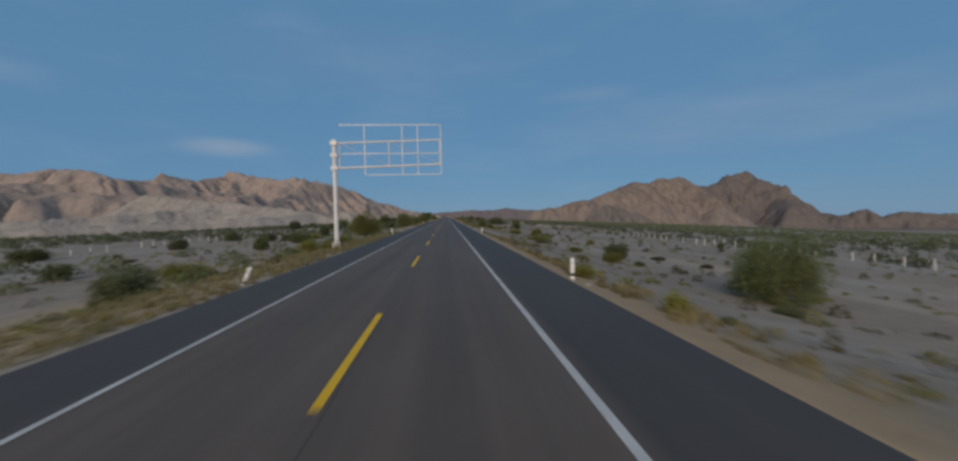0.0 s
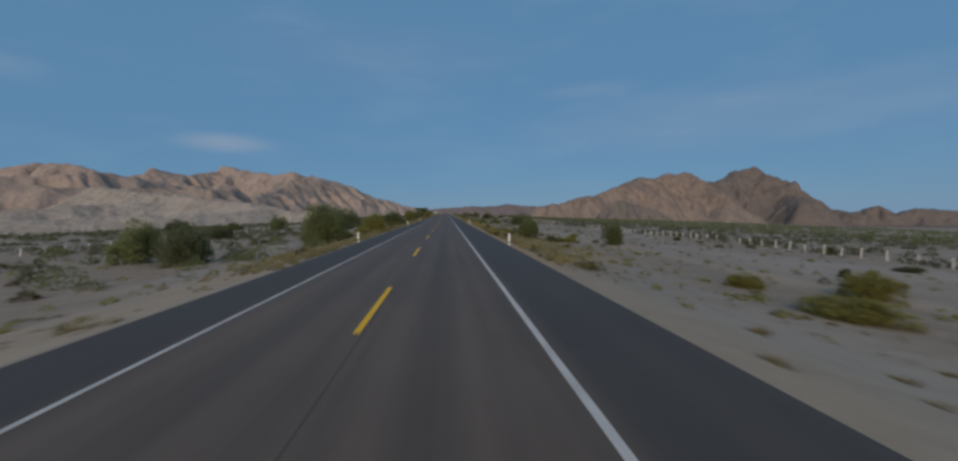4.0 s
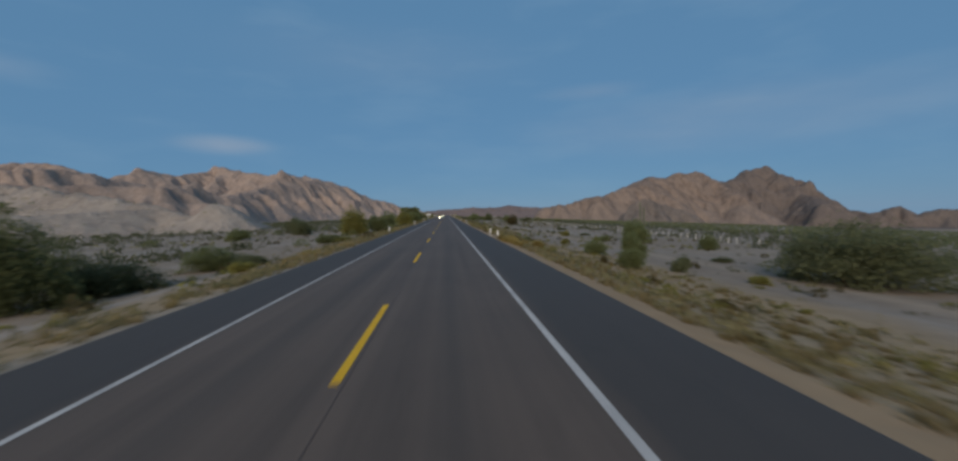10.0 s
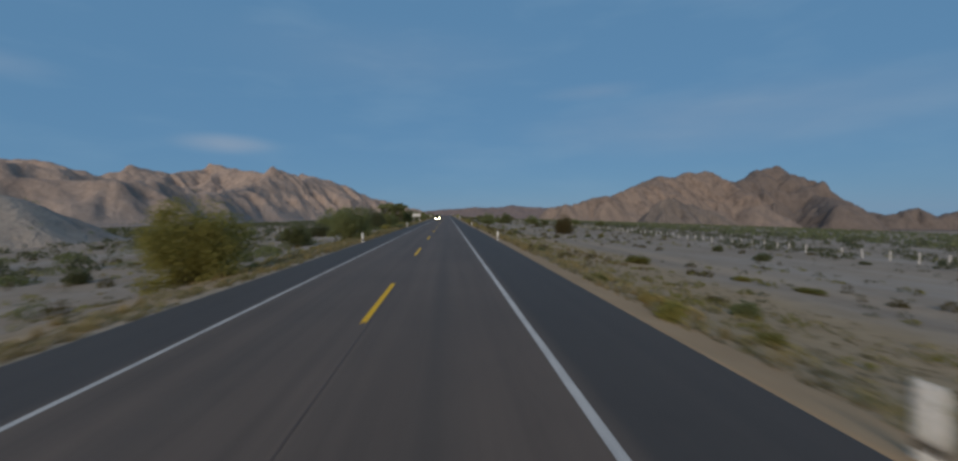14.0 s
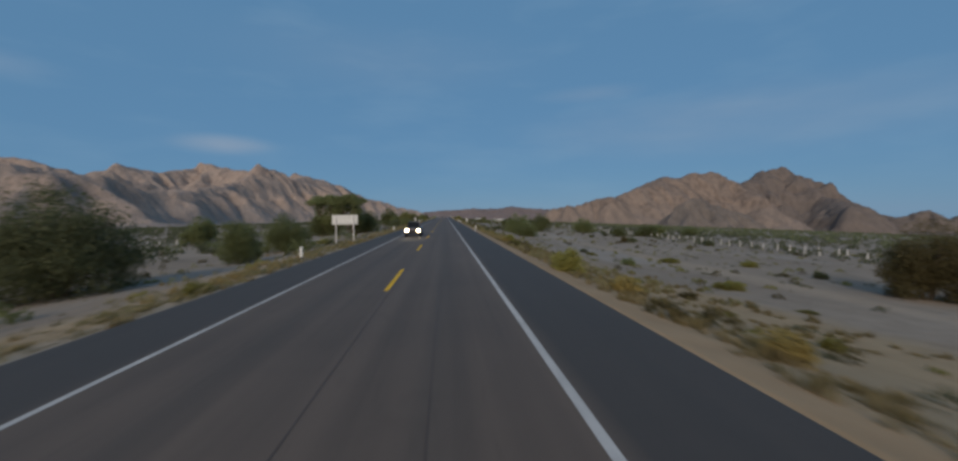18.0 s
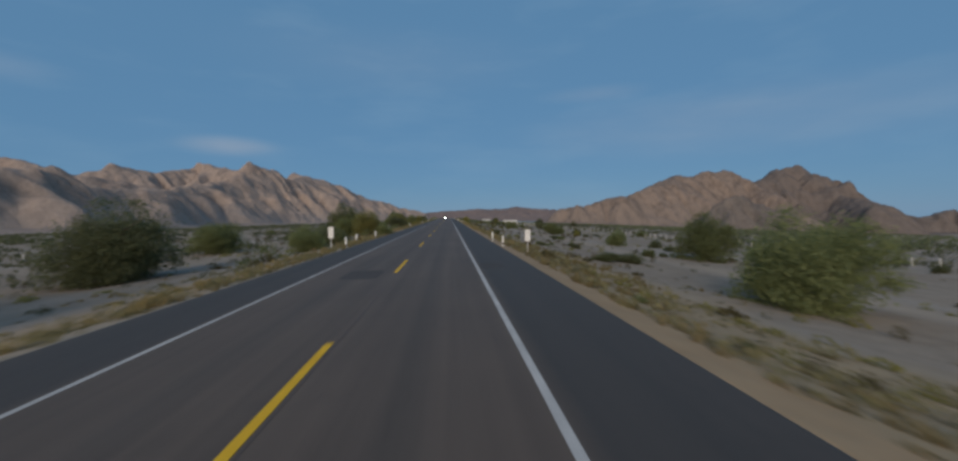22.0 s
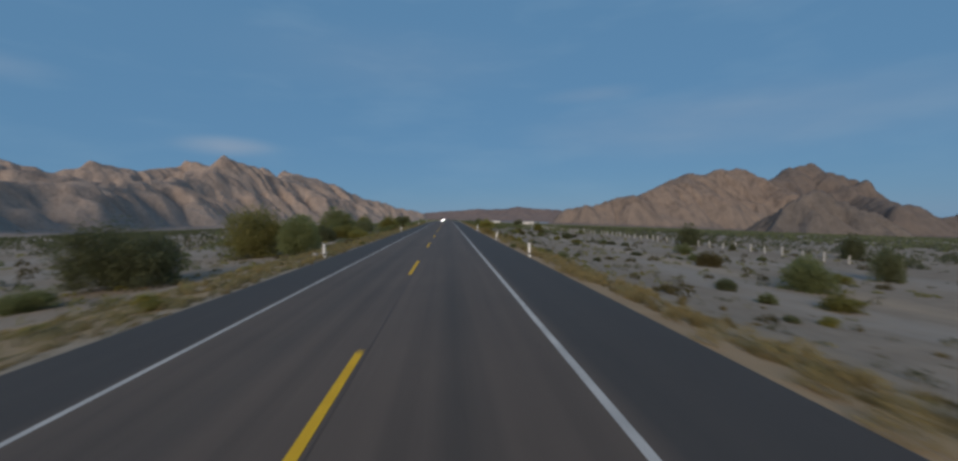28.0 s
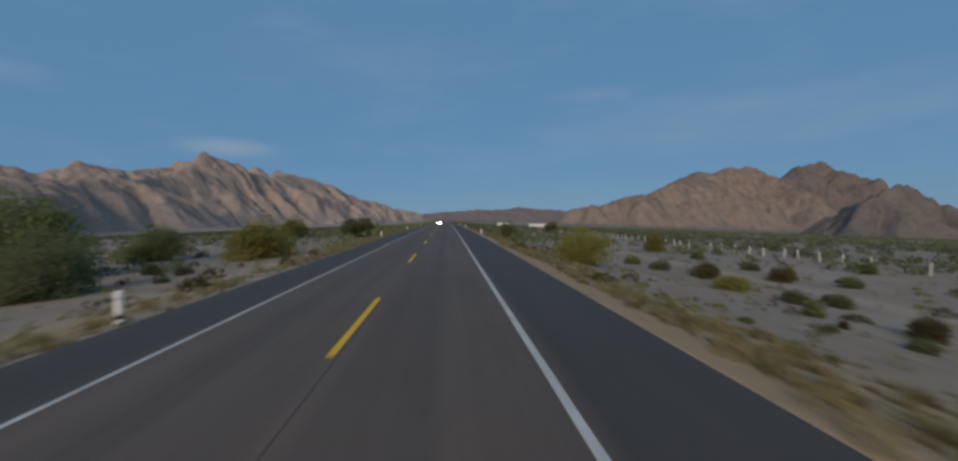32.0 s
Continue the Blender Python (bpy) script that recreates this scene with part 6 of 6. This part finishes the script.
# ---- oncoming vehicles in the other lane ----
def car(lamp, label):
    base = new("car")
    bm = bmesh.new()
    sec = [(-2.2, 0.45, 0.80), (-2.15, 0.35, 0.95), (-1.2, 0.30, 1.02), (0.2, 0.30, 1.05), (1.5, 0.32, 1.05), (2.2, 0.40, 0.98)]
    loops = [[bm.verts.new((sx * w, y, z)) for sx, w, z in ((-1, 0.80, lo), (-1, 0.90, lo + 0.2), (-1, 0.88, hi - 0.08), (-1, 0.76, hi), (1, 0.76, hi), (1, 0.88, hi - 0.08), (1, 0.90, lo + 0.2), (1, 0.80, lo))] for y, lo, hi in sec]
    for a, b in zip(loops, loops[1:]):
        for k in range(8):
            bm.faces.new((a[k], a[(k + 1) % 8], b[(k + 1) % 8], b[k]))
    bm.faces.new(loops[0])
    bm.faces.new(loops[-1][::-1])
    bmesh.ops.recalc_face_normals(bm, faces=bm.faces)
    part("body", bm, CAR_PAINT, base)
    cab = box(-0.74, 0.74, -1.0, 1.7, 1.02, 1.66)
    for v in cab.verts:
        if v.co.z > 1.3:
            v.co.x *= 0.80
            v.co.y = 0.35 + (v.co.y - 0.35) * 0.62
    part("cabin", cab, GLASS_DARK, base, "dark window glass")
    part("roof", box(-0.58, 0.58, -0.45, 1.15, 1.665, 1.70, 0.015), CAR_PAINT, base)
    part("bumper", box(-0.82, 0.82, -2.30, -2.16, 0.42, 0.62, 0.03), POST_BLACK, base, "dark front bumper")
    part("grille", box(-0.42, 0.42, -2.245, -2.20, 0.66, 0.80, 0.01), POST_BLACK, base)
    wheel_me = tube((-0.11, 0, 0), (0.11, 0, 0), 0.33, None, 20)
    tyre, rim = mesh_of("tyre", wheel_me, TYRE), mesh_of("rim", tube((-0.115, 0, 0), (0.115, 0, 0), 0.19, None, 14), GALV)
    for x, y in product((-0.80, 0.80), (-1.4, 1.35)):
        wheel = share("wheel", tyre, base, Matrix.Translation((x, y, 0.33)))
        share("rim", rim, wheel)
    for x in (-0.62, 0.62):
        bm = bmesh.new()
        bmesh.ops.create_uvsphere(bm, u_segments=14, v_segments=8, radius=0.11, matrix=Matrix.Translation((x, -2.20, 0.75)) @ Matrix.Diagonal((1.3, 0.5, 0.8, 1)))
        part("headlight", bm, lamp, base, "lit headlight")
    return tagged(base, label, "car")


car(HEADLIGHT, "dark oncoming car with its headlights lit on the asphalt").location = (-1.7, 505.0, 0.006)
car(HEADLIGHT_FAR, "distant oncoming car with bright headlights on the road").location = (-1.7, 1010.0, float(far_drop(1010.0)) + 0.01)


# ---- low white buildings far ahead ----
def shed(x, y, w, d, h, doors):
    base = new("shed")
    base.location = (x, y, float(ground_z(x, y)))
    part("wall", box(-w / 2, w / 2, -d / 2, d / 2, -1.5, h, 0.05), WALL_WHITE, base, "whitewashed wall")
    bm = box(-w / 2 - 0.4, w / 2 + 0.4, -d / 2 - 0.4, d / 2 + 0.4, h, h + 0.9)
    for v in bm.verts:
        if v.co.z > h + 0.5:
            v.co.y *= 0.05
    part("roof", bm, ROOF_GREY, base, "low grey sheet roof")
    for k in range(doors):
        xd = -w / 2 + w * (k + 0.5) / doors
        win = part("window", box(xd - 0.7, xd + 0.7, -d / 2 - 0.06, -d / 2 + 0.02, 1.0, 2.2, 0.01), DARK_OPENING, base, "dark window")
        part("sill", box(xd - 0.8, xd + 0.8, -d / 2 - 0.14, -d / 2 - 0.06, 0.9, 1.0), WALL_WHITE, win)
    return tagged(base, "long low whitewashed shed far across the plain", "shed", group="far sheds")


shed(114, 1300, 25, 9, 4.6, 6)
shed(70, 1300, 15, 8, 4.4, 4)
